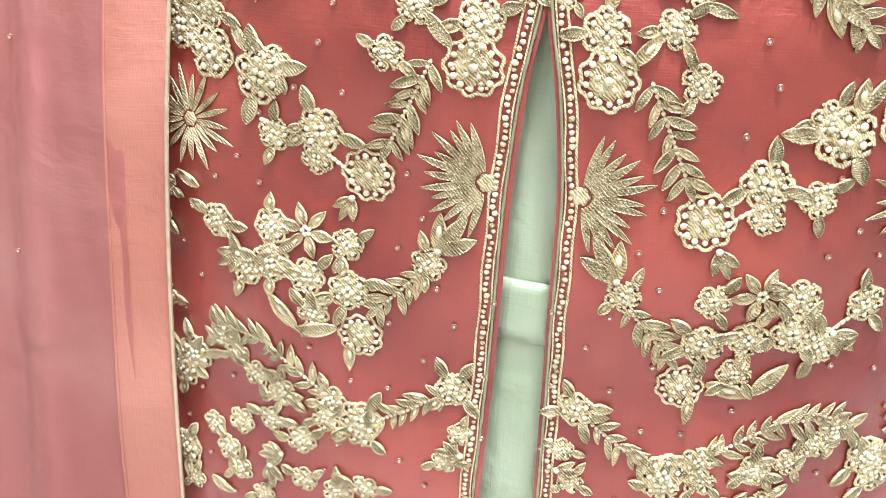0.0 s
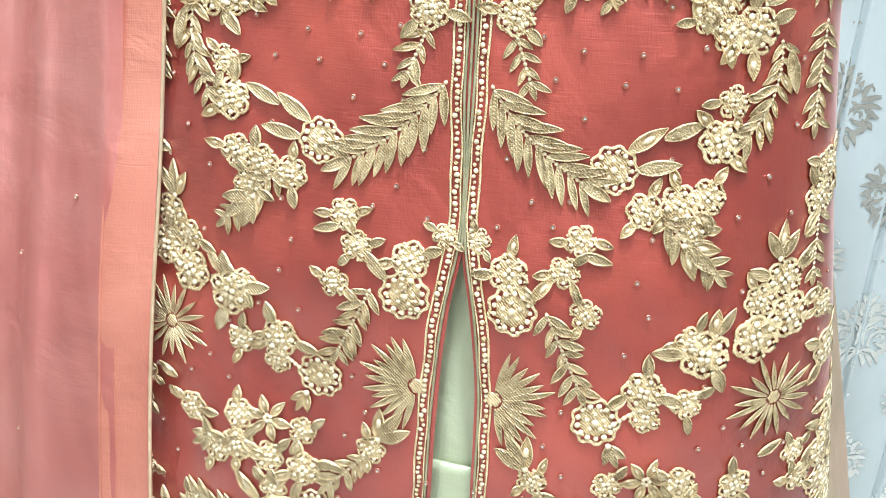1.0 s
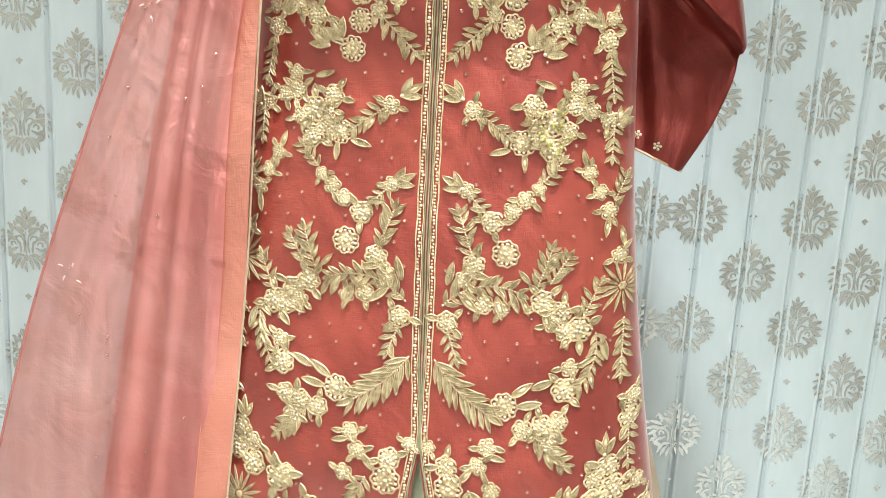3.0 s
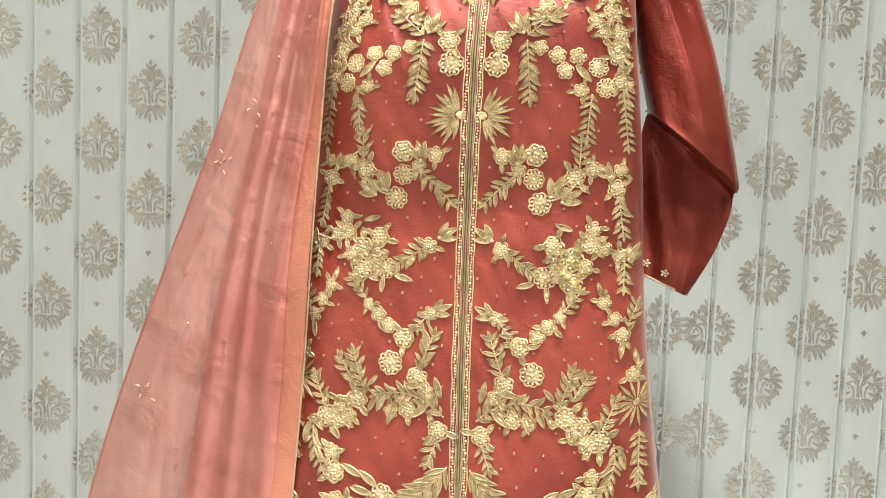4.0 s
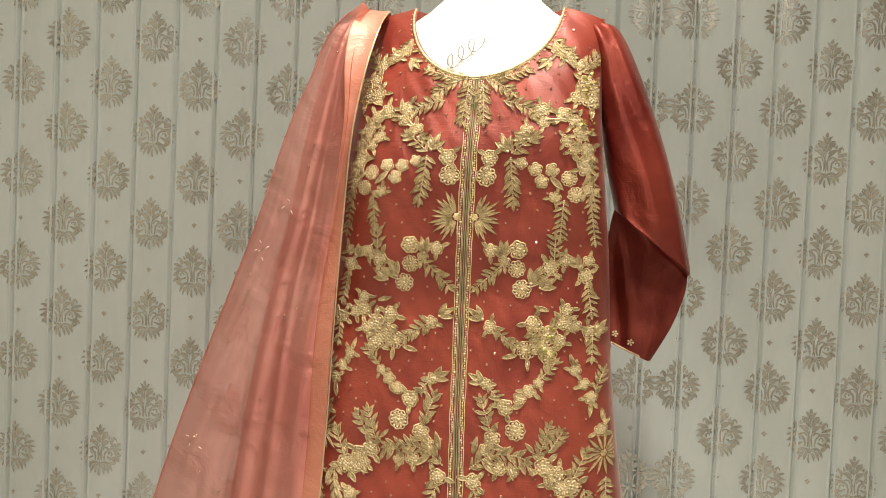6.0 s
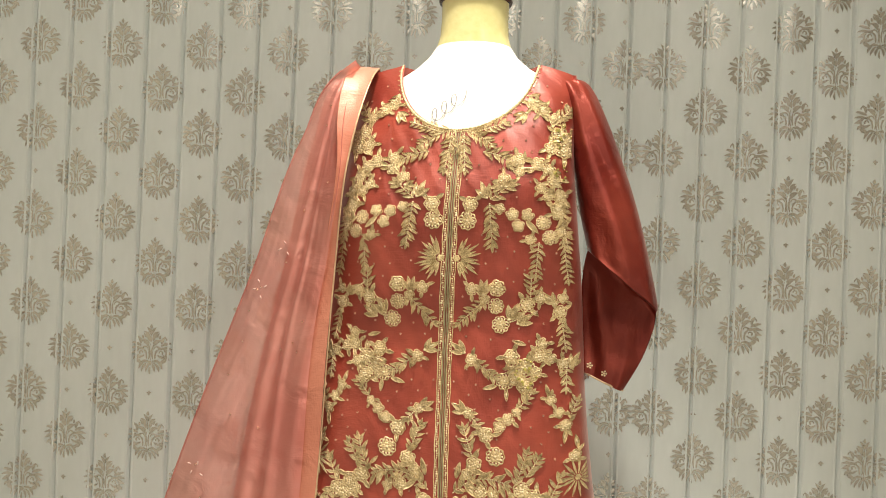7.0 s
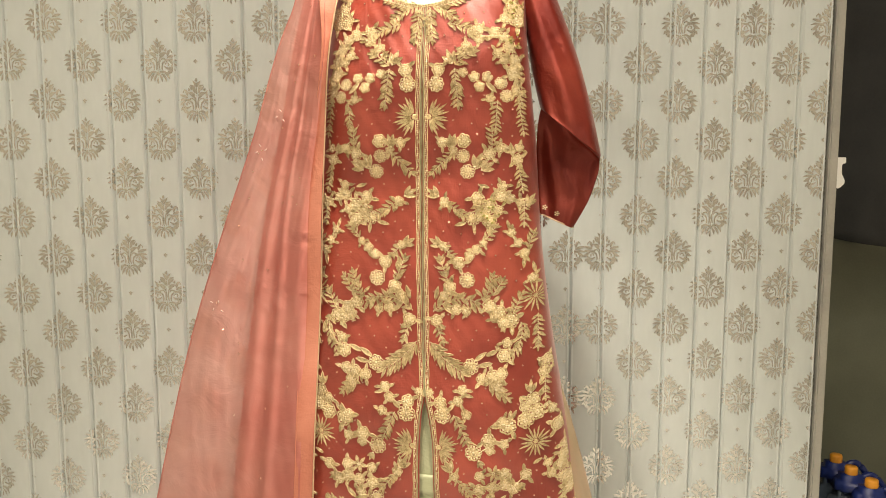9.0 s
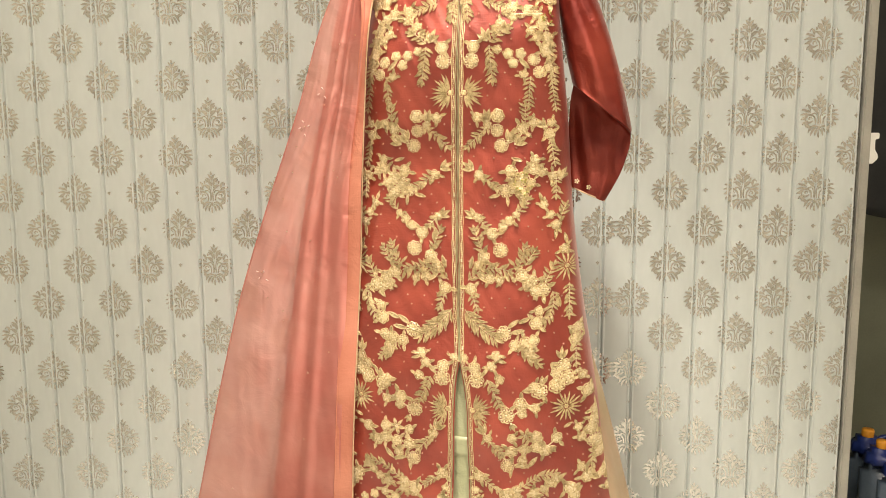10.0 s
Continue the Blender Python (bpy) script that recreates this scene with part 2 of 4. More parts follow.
half_width = eased([(0.1, 0.352), (0.2, 0.338), (0.3, 0.322), (0.43, 0.3), (0.57, 0.274), (0.72, 0.248), (0.87, 0.228), (0.94, 0.221), (1.0, 0.217),
                    (1.1, 0.21), (1.2, 0.2), (1.3, 0.19), (1.38, 0.187), (1.46, 0.187)])
front_depth = eased([(0.1, 0.185), (0.3, 0.178), (0.45, 0.168), (0.6, 0.155), (0.75, 0.132), (0.9, 0.115), (1.0, 0.112), (1.1, 0.116), (1.2, 0.124), (1.28, 0.12), (1.35, 0.105),
                     (1.4, 0.083), (1.44, 0.06), (1.47, 0.034), (1.49, 0.01), (1.51, 0.0)])
back_depth = eased([(0.1, 0.17), (0.6, 0.15), (1.0, 0.11), (1.3, 0.11), (1.4, 0.085), (1.45, 0.05), (1.5, 0.0)])


def reach_of(u, z):
    """The half width of the cloth; it hangs slightly wider on the shawl's side."""
    return half_width(z) * np.where(np.asarray(u) < 0, np.interp(z, [0.3, 0.6, 0.95, 1.25, 1.4], [1.07, 1.16, 1.2, 1.19, 1.15]), 1.0)


def front(u, z):
    """How far the cloth stands in front of the mannequin's axis."""
    r = np.clip(np.abs(u) / reach_of(u, z), 0, 1)
    return front_depth(z) * (1 - r ** 2.35) ** (1 / 2.35) + 0.02 * np.clip((z - 1.3) / 0.15, 0, 1) * (-r)


def wrinkle(u, z):
    pull = 0.0026 * np.sin(9 * z + 14 * u + 2 * np.sin(5 * z)) + 0.0026 * np.sin(23 * z + 10 * u + 2 * np.sin(8 * u + 3 * z))
    crease = 0.0013 * np.sin(47 * z - 30 * u + 3 * np.sin(9 * u)) + 0.001 * np.sin(55 * u + 8 * z) + 0.0006 * np.sin(110 * z + 35 * np.sin(6 * u))
    return (pull + crease) * np.clip(1.4 - np.abs(u) * 3, 0.2, 1)


slit_gap = eased([(0.1, 0.042), (0.29, 0.0345), (0.41, 0.0285), (0.51, 0.0235), (0.56, 0.013), (0.595, 0.0), (0.7, 0.0), (1.5, 0.0)])
middle = eased([(0.1, 0.021), (0.29, 0.0195), (0.41, 0.017), (0.51, 0.015), (0.6, 0.0105), (0.67, 0.007), (0.8, 0.002), (1.0, -0.002), (1.14, 0.0), (1.35, 0.004), (1.5, 0.004)])


def neckline(u):
    return 1.486 - 0.13 * np.sqrt(np.clip(1 - (np.abs(u) / 0.121) ** 2, 0, 1))


def top_edge(u):
    r = np.abs(u)
    return np.where(r < 0.121, neckline(u), 1.486 - (r - 0.121) * 0.3)


HEM = 0.16
kameez = tagged(new("kameez"), "coral red satin kameez with silver bead embroidery, worn by a mannequin", "dress")
kameez.matrix_basis = STAND


def cloth_point(u, z, lift=0.0):
    d = front(u, z) + wrinkle(u, z) + lift
    return np.stack([u, -d, z], -1)


def half_front(side):
    rows, cols = 150, 64
    ang = np.linspace(0, 1, cols)
    verts = []
    for t in np.linspace(0, 1, rows):
        reach = np.sin(ang * math.pi / 2)
        z = HEM + t * (top_edge(reach_of(side, 1.45) * reach) - HEM)
        edge = middle(z) + side * slit_gap(z) / 2
        u = edge + (side * reach_of(side, z) - edge) * reach
        verts.extend(cloth_point(u, z))
    faces = grid_faces(rows, cols)
    if side < 0:
        faces = [f[::-1] for f in faces]
    return link_mesh("front_panel", verts, faces, SATIN, kameez)


half_front(1), half_front(-1)

rows, cols = 70, 40
verts = []
for t in np.linspace(0, 1, rows):
    ang = np.linspace(-math.pi / 2, math.pi / 2, cols)
    ug = reach_of(ang, 1.45) * np.sin(ang)
    z = HEM + t * (1.486 - np.maximum(np.abs(ug) - 0.121, 0) * 0.3 - 0.02 * np.clip(1 - (ug / 0.121) ** 2, 0, 1) - HEM)
    u = reach_of(ang, z) * np.sin(ang)
    verts.extend(np.stack([u, back_depth(z) * np.cos(ang), z], -1))
link_mesh("back_panel", verts, [f[::-1] for f in grid_faces(rows, cols)], SATIN, kameez)


def loft(name, rings, mat, parent, label="", steps=56, sub=7, ripple=0.0):
    """Rings of (inner point, outer point, front thickness, back thickness) joined into a sleeve."""
    keys = np.array([[*a, *b, f, k] for a, b, f, k in rings], float)
    rowsout = []
    for i in range(len(keys) - 1):
        p0, p1, p2, p3 = keys[max(i - 1, 0)], keys[i], keys[i + 1], keys[min(i + 2, len(keys) - 1)]
        for s in np.linspace(0, 1, sub, endpoint=False):
            rowsout.append(0.5 * (2 * p1 + (p2 - p0) * s + (2 * p0 - 5 * p1 + 4 * p2 - p3) * s * s + (3 * p1 - p0 - 3 * p2 + p3) * s ** 3))
    rowsout.append(keys[-1])
    verts = []
    for n, r in enumerate(rowsout):
        a, b, f, k = r[:3], r[3:6], r[6], r[7]
        for j in range(steps):
            w = 2 * math.pi * j / steps
            c, s = math.cos(w), math.sin(w)
            p = (a + b) / 2 + (b - a) / 2 * c
            amount = (f if s > 0 else k) * abs(s) ** 0.8 * (1 if s > 0 else -1)
            amount += ripple * (math.sin(3 * w + 0.35 * n) + 0.8 * math.sin(7 * w + 0.12 * n + math.sin(0.3 * n))) * abs(s)
            verts.append((p[0], p[1] - amount, p[2]))
    return link_mesh(name, verts, grid_faces(len(rowsout), steps, True), mat, parent, label)


SLEEVE_RINGS = [
    ((0.145, 0.028, 1.468), (0.178, 0.03, 1.463), 0.012, 0.012),
    ((0.155, 0.03, 1.44), (0.208, 0.036, 1.455), 0.042, 0.042),
    ((0.175, 0.03, 1.38), (0.241, 0.04, 1.395), 0.055, 0.05),
    ((0.188, 0.035, 1.3), (0.289, 0.045, 1.27), 0.06, 0.05),
    ((0.198, 0.04, 1.24), (0.318, 0.05, 1.17), 0.062, 0.04),
    ((0.213, 0.045, 1.175), (0.339, 0.055, 1.08), 0.058, 0.04),
    ((0.217, 0.05, 1.165), (0.34, 0.06, 1.062), 0.05, 0.04),
    ((0.22, 0.075, 1.184), (0.339, 0.082, 1.058), -0.004, 0.045),
    ((0.208, 0.082, 1.13), (0.336, 0.088, 1.028), -0.002, 0.045),
    ((0.205, 0.09, 1.03), (0.318, 0.095, 0.972), 0.012, 0.035),
    ((0.21, 0.09, 0.945), (0.286, 0.092, 0.912), 0.018, 0.022),
]
loft("sleeve", SLEEVE_RINGS, SLEEVE, kameez, "loose empty coral sleeve, folded at the elbow", ripple=0.003)
loft("sleeve", [((-a[0], *a[1:]), (-b[0], *b[1:]), f, k) for a, b, f, k in SLEEVE_RINGS], SLEEVE, kameez, "loose empty coral sleeve under the shawl", ripple=0.003)

# the inner garment that shows through the front slit and past the side hem
rows, cols = 60, 80


def flared(grow_at, inset):
    verts = []
    for t in np.linspace(0, 1, rows):
        z = 0.05 + t * 0.75
        for w in np.linspace(0, 2 * math.pi, cols, endpoint=False):
            a, b = half_width(z) + grow_at(z), front_depth(z) - inset
            fold = 0.003 * math.sin(17 * w + 4 * z)
            verts.append(((a + fold) * math.cos(w), (b + fold) * math.sin(w), z))
    return verts


skirt = tagged(link_mesh("underskirt", flared(lambda z: -0.02, 0.016), grid_faces(rows, cols, True), MINT), "pale mint satin underskirt showing through the slit", "skirt")
link_mesh("net_layer", flared(lambda z: np.interp(z, [0.05, 0.3, 0.55, 0.65, 0.8], [0.05, 0.026, 0.004, -0.01, -0.02]), 0.06), grid_faces(rows, cols, True), NET, skirt, "sheer cream net over the satin")
skirt.matrix_basis = STAND

band_u = np.linspace(-0.012, 0.055, 14)
verts = [(u, -(float(front_depth(z)) - 0.016 + 0.004 + 0.002 * math.sin(60 * u)), z) for z in np.linspace(0.398, 0.438, 6) for u in band_u]
link_mesh("waist_tie", verts, grid_faces(6, 14), MINT, skirt, "folded mint satin band").modifiers.new("thickness", "SOLIDIFY").thickness = 0.003

# the mannequin, from the pole up to the wooden neck cap
profile = [(0.015, 0.015, 0.02), (0.015, 0.015, 0.85), (0.12, 0.06, 0.87), (0.16, 0.08, 0.95), (0.14, 0.075, 1.08), (0.155, 0.09, 1.2), (0.16, 0.093, 1.28), (0.165, 0.086, 1.36), (0.168, 0.07, 1.41), (0.16, 0.057, 1.445),
           (0.135, 0.056, 1.462), (0.105, 0.056, 1.48), (0.082, 0.057, 1.5), (0.068, 0.056, 1.52), (0.062, 0.055, 1.54), (0.0605, 0.055, 1.57), (0.0605, 0.055, 1.597), (0.061, 0.056, 1.6),
           (0.0655, 0.06, 1.601), (0.067, 0.061, 1.605), (0.0655, 0.06, 1.612), (0.052, 0.05, 1.617), (0.04, 0.04, 1.62), (0.026, 0.026, 1.624), (0.022, 0.022, 1.64), (0.03, 0.03, 1.66), (0.012, 0.012, 1.69), (0.001, 0.001, 1.695)]
steps = 48
lean = eased([(0.0, 0.0), (1.3, 0.0), (1.42, 0.012), (1.5, 0.02), (1.7, 0.02)])
verts = [(a * math.cos(2 * math.pi * j / steps), b * math.sin(2 * math.pi * j / steps) + float(lean(z)), z) for a, b, z in profile for j in range(steps)]
faces = grid_faces(len(profile), steps, True)
slots = [0 if profile[i][2] < 1.505 else (1 if profile[i][2] < 1.599 else 2) for i in range(len(profile) - 1) for j in range(steps)]
for r, z in ((0.2, 0.02),):
    base = len(verts)
    v, f = turned([(0.0005, 0.0), (r, 0.0), (r, 0.012), (0.03, 0.024), (0.0005, 0.024)], 40)
    verts += v
    faces += [tuple(base + k for k in q) for q in f]
    slots += [2] * len(f)
pen = []
for k in range(61):
    t = k / 60
    w = 2 * math.pi * 3.2 * t
    pen.append((-0.052 + 0.05 * t + 0.007 * math.cos(w) + 0.004 * math.sin(w), 1.378 + 0.042 * t + 0.013 * math.sin(w) - 0.006 * math.cos(w)))
for k, (uu, zz) in enumerate(pen):
    du, dz = pen[min(k + 1, 60)][0] - pen[max(k - 1, 0)][0], pen[min(k + 1, 60)][1] - pen[max(k - 1, 0)][1]
    size = math.hypot(du, dz)
    for way in (-0.0007, 0.0007):
        pu, pz = uu - dz / size * way, zz + du / size * way
        wide, deep = np.interp(pz, [1.36, 1.41, 1.445], [0.165, 0.168, 0.16]), np.interp(pz, [1.36, 1.41, 1.445], [0.086, 0.07, 0.057])
        verts.append((pu, -deep * math.sqrt(1 - (pu / wide) ** 2) + float(lean(pz)) - 0.003, pz))
base = len(verts) - 122
faces += [(base + 2 * k, base + 2 * k + 2, base + 2 * k + 3, base + 2 * k + 1) for k in range(60)]
slots += [3] * 60
mannequin = tagged(link_mesh("mannequin", verts, faces, [SKIN, FILM, WOOD, INK], slots=slots), "cream dress mannequin with a wrapped neck and dark wooden cap", "mannequin")
mannequin.matrix_basis = STAND

# ---- dupatta ----
inner_x = eased([(1.478, -0.078), (1.455, -0.083), (1.4, -0.094), (1.3, -0.112), (1.1, -0.13), (0.95, -0.138), (0.8, -0.143), (0.65, -0.15), (0.5, -0.155), (0.05, -0.165)])
outer_x = eased([(1.478, -0.112), (1.46, -0.135), (1.34, -0.2), (1.1, -0.282), (0.9, -0.354), (0.7, -0.42), (0.5, -0.472), (0.24, -0.532), (0.05, -0.575)])
border_w = eased([(1.478, 0.046), (1.42, 0.041), (1.38, 0.034), (1.29, 0.014), (1.17, 0.016), (1.12, 0.021), (1.025, 0.033), (0.93, 0.039), (0.75, 0.038), (0.5, 0.036), (0.05, 0.04)])
drape_y = eased([(1.478, 0.622), (1.468, 0.6), (1.45, 0.576), (1.4, 0.542), (1.3, 0.522), (1.1, 0.536), (0.8, 0.54), (0.65, 0.53), (0.5, 0.5), (0.05, 0.48)])
dupatta = tagged(new("dupatta"), "sheer pink organza shawl with peach satin border over the shoulder", "shawl")


def drape(s, z):
    """A point of the hanging shawl: s runs from the satin border to the outer edge."""
    xa, xb = inner_x(z) - 0.7 * border_w(z), outer_x(z)
    loose = np.clip((1.5 - z) / 0.5, 0, 1)
    sway = s + 0.03 * np.sin(4 * z)
    fold = 0.012 * np.sin(sway * 8 + 0.8 * z) + 0.001 * np.sin(sway * 19 + 2.5 * z + 1.3 * np.sin(6 * z)) + 0.0003 * np.sin(sway * 70 + 9 * np.sin(7 * z))
    fold = fold + 0.0008 * np.sin(sway * 41 + 11 * z + 2.2 * np.sin(13 * z)) * np.sin(5 * z + 9 * sway)
    fold = (fold + 0.019 * np.exp(-((sway - 0.45) / 0.075) ** 2) + 0.01 * np.exp(-((sway - 0.27) / 0.045) ** 2)) * loose * (1 - 0.45 * s)
    return np.stack([xa + (xb - xa) * s, drape_y(z) + (0.56 - drape_y(z)) * s + 0.02 * s * loose + 0.0 * z - fold, z + 0 * s], -1)


BACK = [(q, 1.478 - 0.5 * q * q) for q in np.linspace(1, 0.04, 14)]
FALL = 1.478 - (1.478 - 0.06) * np.linspace(0, 1, 130) ** 1.25
verts = []
rows, cols = len(BACK) + len(FALL), 110
for q, z in BACK:
    row = drape(np.linspace(0, 1, cols), np.full(cols, 1.478))
    verts.extend(row + np.array([0, 0.16 * q ** 0.8, z - 1.478]))
for z in FALL:
    verts.extend(drape(np.linspace(0, 1, cols), np.full(cols, z)))
link_mesh("cloth", verts, grid_faces(rows, cols), SHEER, dupatta, "sheer pink organza")
# the shawl is folded double beside the ribbon: a second layer hangs behind the first
verts = []
fold_at = eased([(0.05, 0.5), (0.4, 0.47), (0.7, 0.5), (0.95, 0.56), (1.15, 0.62), (1.3, 0.7), (1.48, 0.8)])
for z in FALL[6:]:
    s = np.linspace(0.03, 1, 60) * float(fold_at(z))
    row = drape(s, np.full(60, z))
    behind = 0.004 + 0.02 * np.sin(math.pi * np.linspace(0, 1, 60))
    verts.extend(row + np.stack([0 * s, np.abs(behind), 0 * s], -1))
link_mesh("folded_layer", verts, grid_faces(len(FALL) - 6, 60), SHEER, dupatta, "second layer of sheer pink organza")
verts = []
for q, z in BACK + [(0, z) for z in FALL]:
    zz = 1.478 if q else z
    for s in np.linspace(0, 1, 7):
        x = inner_x(zz) - border_w(zz) * s
        verts.append((x, drape_y(zz) - 0.004 + 0.16 * q ** 0.8 + 0.004 * math.sin(3 * s + 5 * zz) + 0.002 * math.sin(19 * zz), z + 0.002))
link_mesh("border", verts, grid_faces(rows, 7), BORDER, dupatta, "peach satin ribbon border")

# ---- embroidery ----
def wound_thread(name, dark, light, rough, metal):
    """Metal thread laid side by side in two slanting directions."""
    m, nodes, links, bsdf = material(name, light, rough, metal)
    where = nodes.new("ShaderNodeTexCoord")
    lines = add(nodes, "ShaderNodeTexWave", Scale=260.0, Distortion=5.0, Detail=2.0)
    lines.bands_direction = "DIAGONAL"
    patch = add(nodes, "ShaderNodeTexNoise", Scale=140.0, Detail=3.0)
    for n in (lines, patch):
        links.new(where.outputs["Object"], n.inputs["Vector"])
    both = nodes.new("ShaderNodeMath")
    both.operation = "MULTIPLY_ADD"
    both.inputs[1].default_value = 0.35
    links.new(lines.outputs["Fac"], both.inputs[0])
    links.new(patch.outputs["Fac"], both.inputs[2])
    ramp = nodes.new("ShaderNodeValToRGB")
    ramp.color_ramp.elements[0].position, ramp.color_ramp.elements[1].position = 0.4, 0.8
    ramp.color_ramp.elements[0].color, ramp.color_ramp.elements[1].color = (*dark, 1), (*light, 1)
    links.new(both.outputs[0], ramp.inputs["Fac"])
    links.new(ramp.outputs["Color"], bsdf.inputs["Base Color"])
    relief = add(nodes, "ShaderNodeBump", Strength=0.7, Distance=0.0012)
    links.new(both.outputs[0], relief.inputs["Height"])
    links.new(relief.outputs["Normal"], bsdf.inputs["Normal"])
    return m


THREAD = wound_thread("silver_gold_thread", (0.46, 0.32, 0.14), (0.95, 0.79, 0.47), 0.26, 0.25)
COIL = wound_thread("dark_gold_coiled_wire", (0.24, 0.15, 0.06), (0.82, 0.65, 0.36), 0.28, 0.2)
PEARL = mottled("ivory_pearl", (0.62, 0.5, 0.3), (0.84, 0.73, 0.5), 0.17, 0.0, scale=60.0, fine=300.0, bump=0.0)
CRYSTAL = mottled("clear_crystal", (0.75, 0.7, 0.66), (0.95, 0.92, 0.9), 0.06, 0.85, scale=90.0, fine=300.0, bump=0.0)
COPPER = mottled("copper_setting", (0.4, 0.16, 0.1), (0.55, 0.26, 0.17), 0.3, 0.8, scale=90.0, fine=300.0, bump=0.0)
CORD = mottled("green_gold_cord", (0.26, 0.24, 0.13), (0.42, 0.39, 0.24), 0.4, 0.3, scale=90.0, fine=1500.0, bump=0.6, depth=0.0005)
BRAID = mottled("pale_gold_braid", (0.55, 0.4, 0.24), (0.75, 0.6, 0.4), 0.35, 0.5, scale=90.0, fine=1500.0, bump=0.6, depth=0.0005)


class Stitch:
    """Raised needlework in cloth measures: across from the middle line, height, lift off the cloth."""

    def __init__(self):
        self.verts, self.faces, self.slots = [], [], []

    def put(self, verts, faces, slot):
        base = len(self.verts)
        self.verts.extend(verts)
        self.faces.extend(tuple(base + k for k in f) for f in faces)
        self.slots.extend(slot if isinstance(slot, list) else [slot] * len(faces))

    def ball(self, u, z, r, lift=None, stretch=1.0, turn=0.0, slot=1):
        lift = r * 0.7 if lift is None else lift
        c, s = math.cos(turn), math.sin(turn)
        rings, around = 5, 8
        verts = []
        for i in range(rings + 1):
            p = math.pi * i / rings
            rr, a = math.sin(p) * r, math.cos(p) * r * stretch
            for j in range(around):
                q = 2 * math.pi * (j + 0.5 * (i % 2)) / around
                b, h = rr * math.cos(q), rr * math.sin(q)
                verts.append((u + a * c - b * s, z + a * s + b * c, lift + h))
        self.put(verts, grid_faces(rings + 1, around, True), slot)

    def rope(self, pts, r, closed=False, slot=0):
        pts = np.array(pts, float)
        n = len(pts)
        step = np.roll(pts, -1, 0) - np.roll(pts, 1, 0)
        if not closed:
            step[0], step[-1] = pts[1] - pts[0], pts[-1] - pts[-2]
        step /= np.linalg.norm(step, axis=1)[:, None] + 1e-9
        verts = []
        for i, (p, d) in enumerate(zip(pts, step)):
            rr = r * (1 + 0.18 * (i % 2))
            for j in range(5):
                q = 2 * math.pi * j / 5 + 0.5 * i
                b = rr * math.cos(q)
                verts.append((p[0] - d[1] * b, p[1] + d[0] * b, rr * 0.6 + rr * math.sin(q)))
        faces = grid_faces(n, 5, True)
        if closed:
            faces += [((n - 1) * 5 + j, (n - 1) * 5 + (j + 1) % 5, (j + 1) % 5, j) for j in range(5)]
        self.put(verts, faces, slot)

    def leaf(self, u, z, turn, length, width, bead=False):
        across = (-1.0, -0.9, -0.76, -0.5, -0.2, 0.0, 0.2, 0.5, 0.76, 0.9, 1.0)
        rise = (0.0, 1.0, 0.75, 0.55, 0.75, 0.45, 0.75, 0.55, 0.75, 1.0, 0.0) if not bead else (0.0, 1.0, 0.6, 0.2, 0.15, 0.15, 0.15, 0.2, 0.6, 1.0, 0.0)
        n = 23 if length > 0.012 else 17
        c, s = math.cos(turn), math.sin(turn)
        tall = min(0.0032, width * 0.5)
        verts = []
        for i in range(n):
            t = i / (n - 1)
            half = width / 2 * math.sin(math.pi * min(0.02 + 0.98 * t, 0.995) ** 0.82) ** 0.8
            for k, (v, h) in enumerate(zip(across, rise)):
                a = length * (t + (0.0 if bead else 0.1 * (abs(v) - 0.6) * math.sin(math.pi * t)))
                b = half * v
                rib = 0.0 if bead else (0.35 if i % 2 else -0.45) * (0.1 < abs(v) < 0.85)
                rib += 0.25 * (i % 2) * (abs(v) > 0.85)
                verts.append((u + a * c - b * s, z + a * s + b * c, 0.0003 + tall * max(h + rib, 0) * (0.45 + 0.55 * math.sin(math.pi * t))))
        inner = [2] * 8 if bead else None
        slots = []
        for i in range(n - 1):
            slots += [0, *(inner or ([0, 2, 2, 0, 0, 2, 2, 0] if i % 2 else [2, 0, 0, 2, 2, 0, 0, 2])), 0]
        self.put(verts, grid_faces(n, len(across)), slots)
        if bead:
            self.ball(u + 0.5 * length * c, z + 0.5 * length * s, width * 0.22, stretch=min(1.5 * length / width * 0.5, 2.6), turn=turn)

    def pad(self, u, z, r, waves, phase=0.0):
        """A low domed pad of coiled wire with a scalloped rim."""
        around = waves * 6
        verts = []
        for share, h in ((1.0, 0.0), (0.92, 0.0009), (0.6, 0.0013), (0.05, 0.0011)):
            for j in range(around):
                w = 2 * math.pi * j / around
                d = r * share * (1 + 0.1 * math.cos(waves * (w - phase)))
                verts.append((u + d * math.cos(w), z + d * math.sin(w), h))
        self.put(verts, grid_faces(4, around, True), 2)

    def done(self, name, side, parent, label=""):
        v = np.array(self.verts)
        z = v[:, 1]
        wide = 1.0 if side > 0 else 1.06
        u = middle(z) + side * v[:, 0] * wide
        limit = reach_of(u, z) * 0.985
        u = np.clip(u, -limit, limit)
        faces = self.faces if side < 0 else [f[::-1] for f in self.faces]
        return link_mesh(name, cloth_point(u, z, v[:, 2] + 0.0004), faces, [THREAD, PEARL, COIL], parent, label, slots=self.slots)


needle = random.Random(7)
taken = []


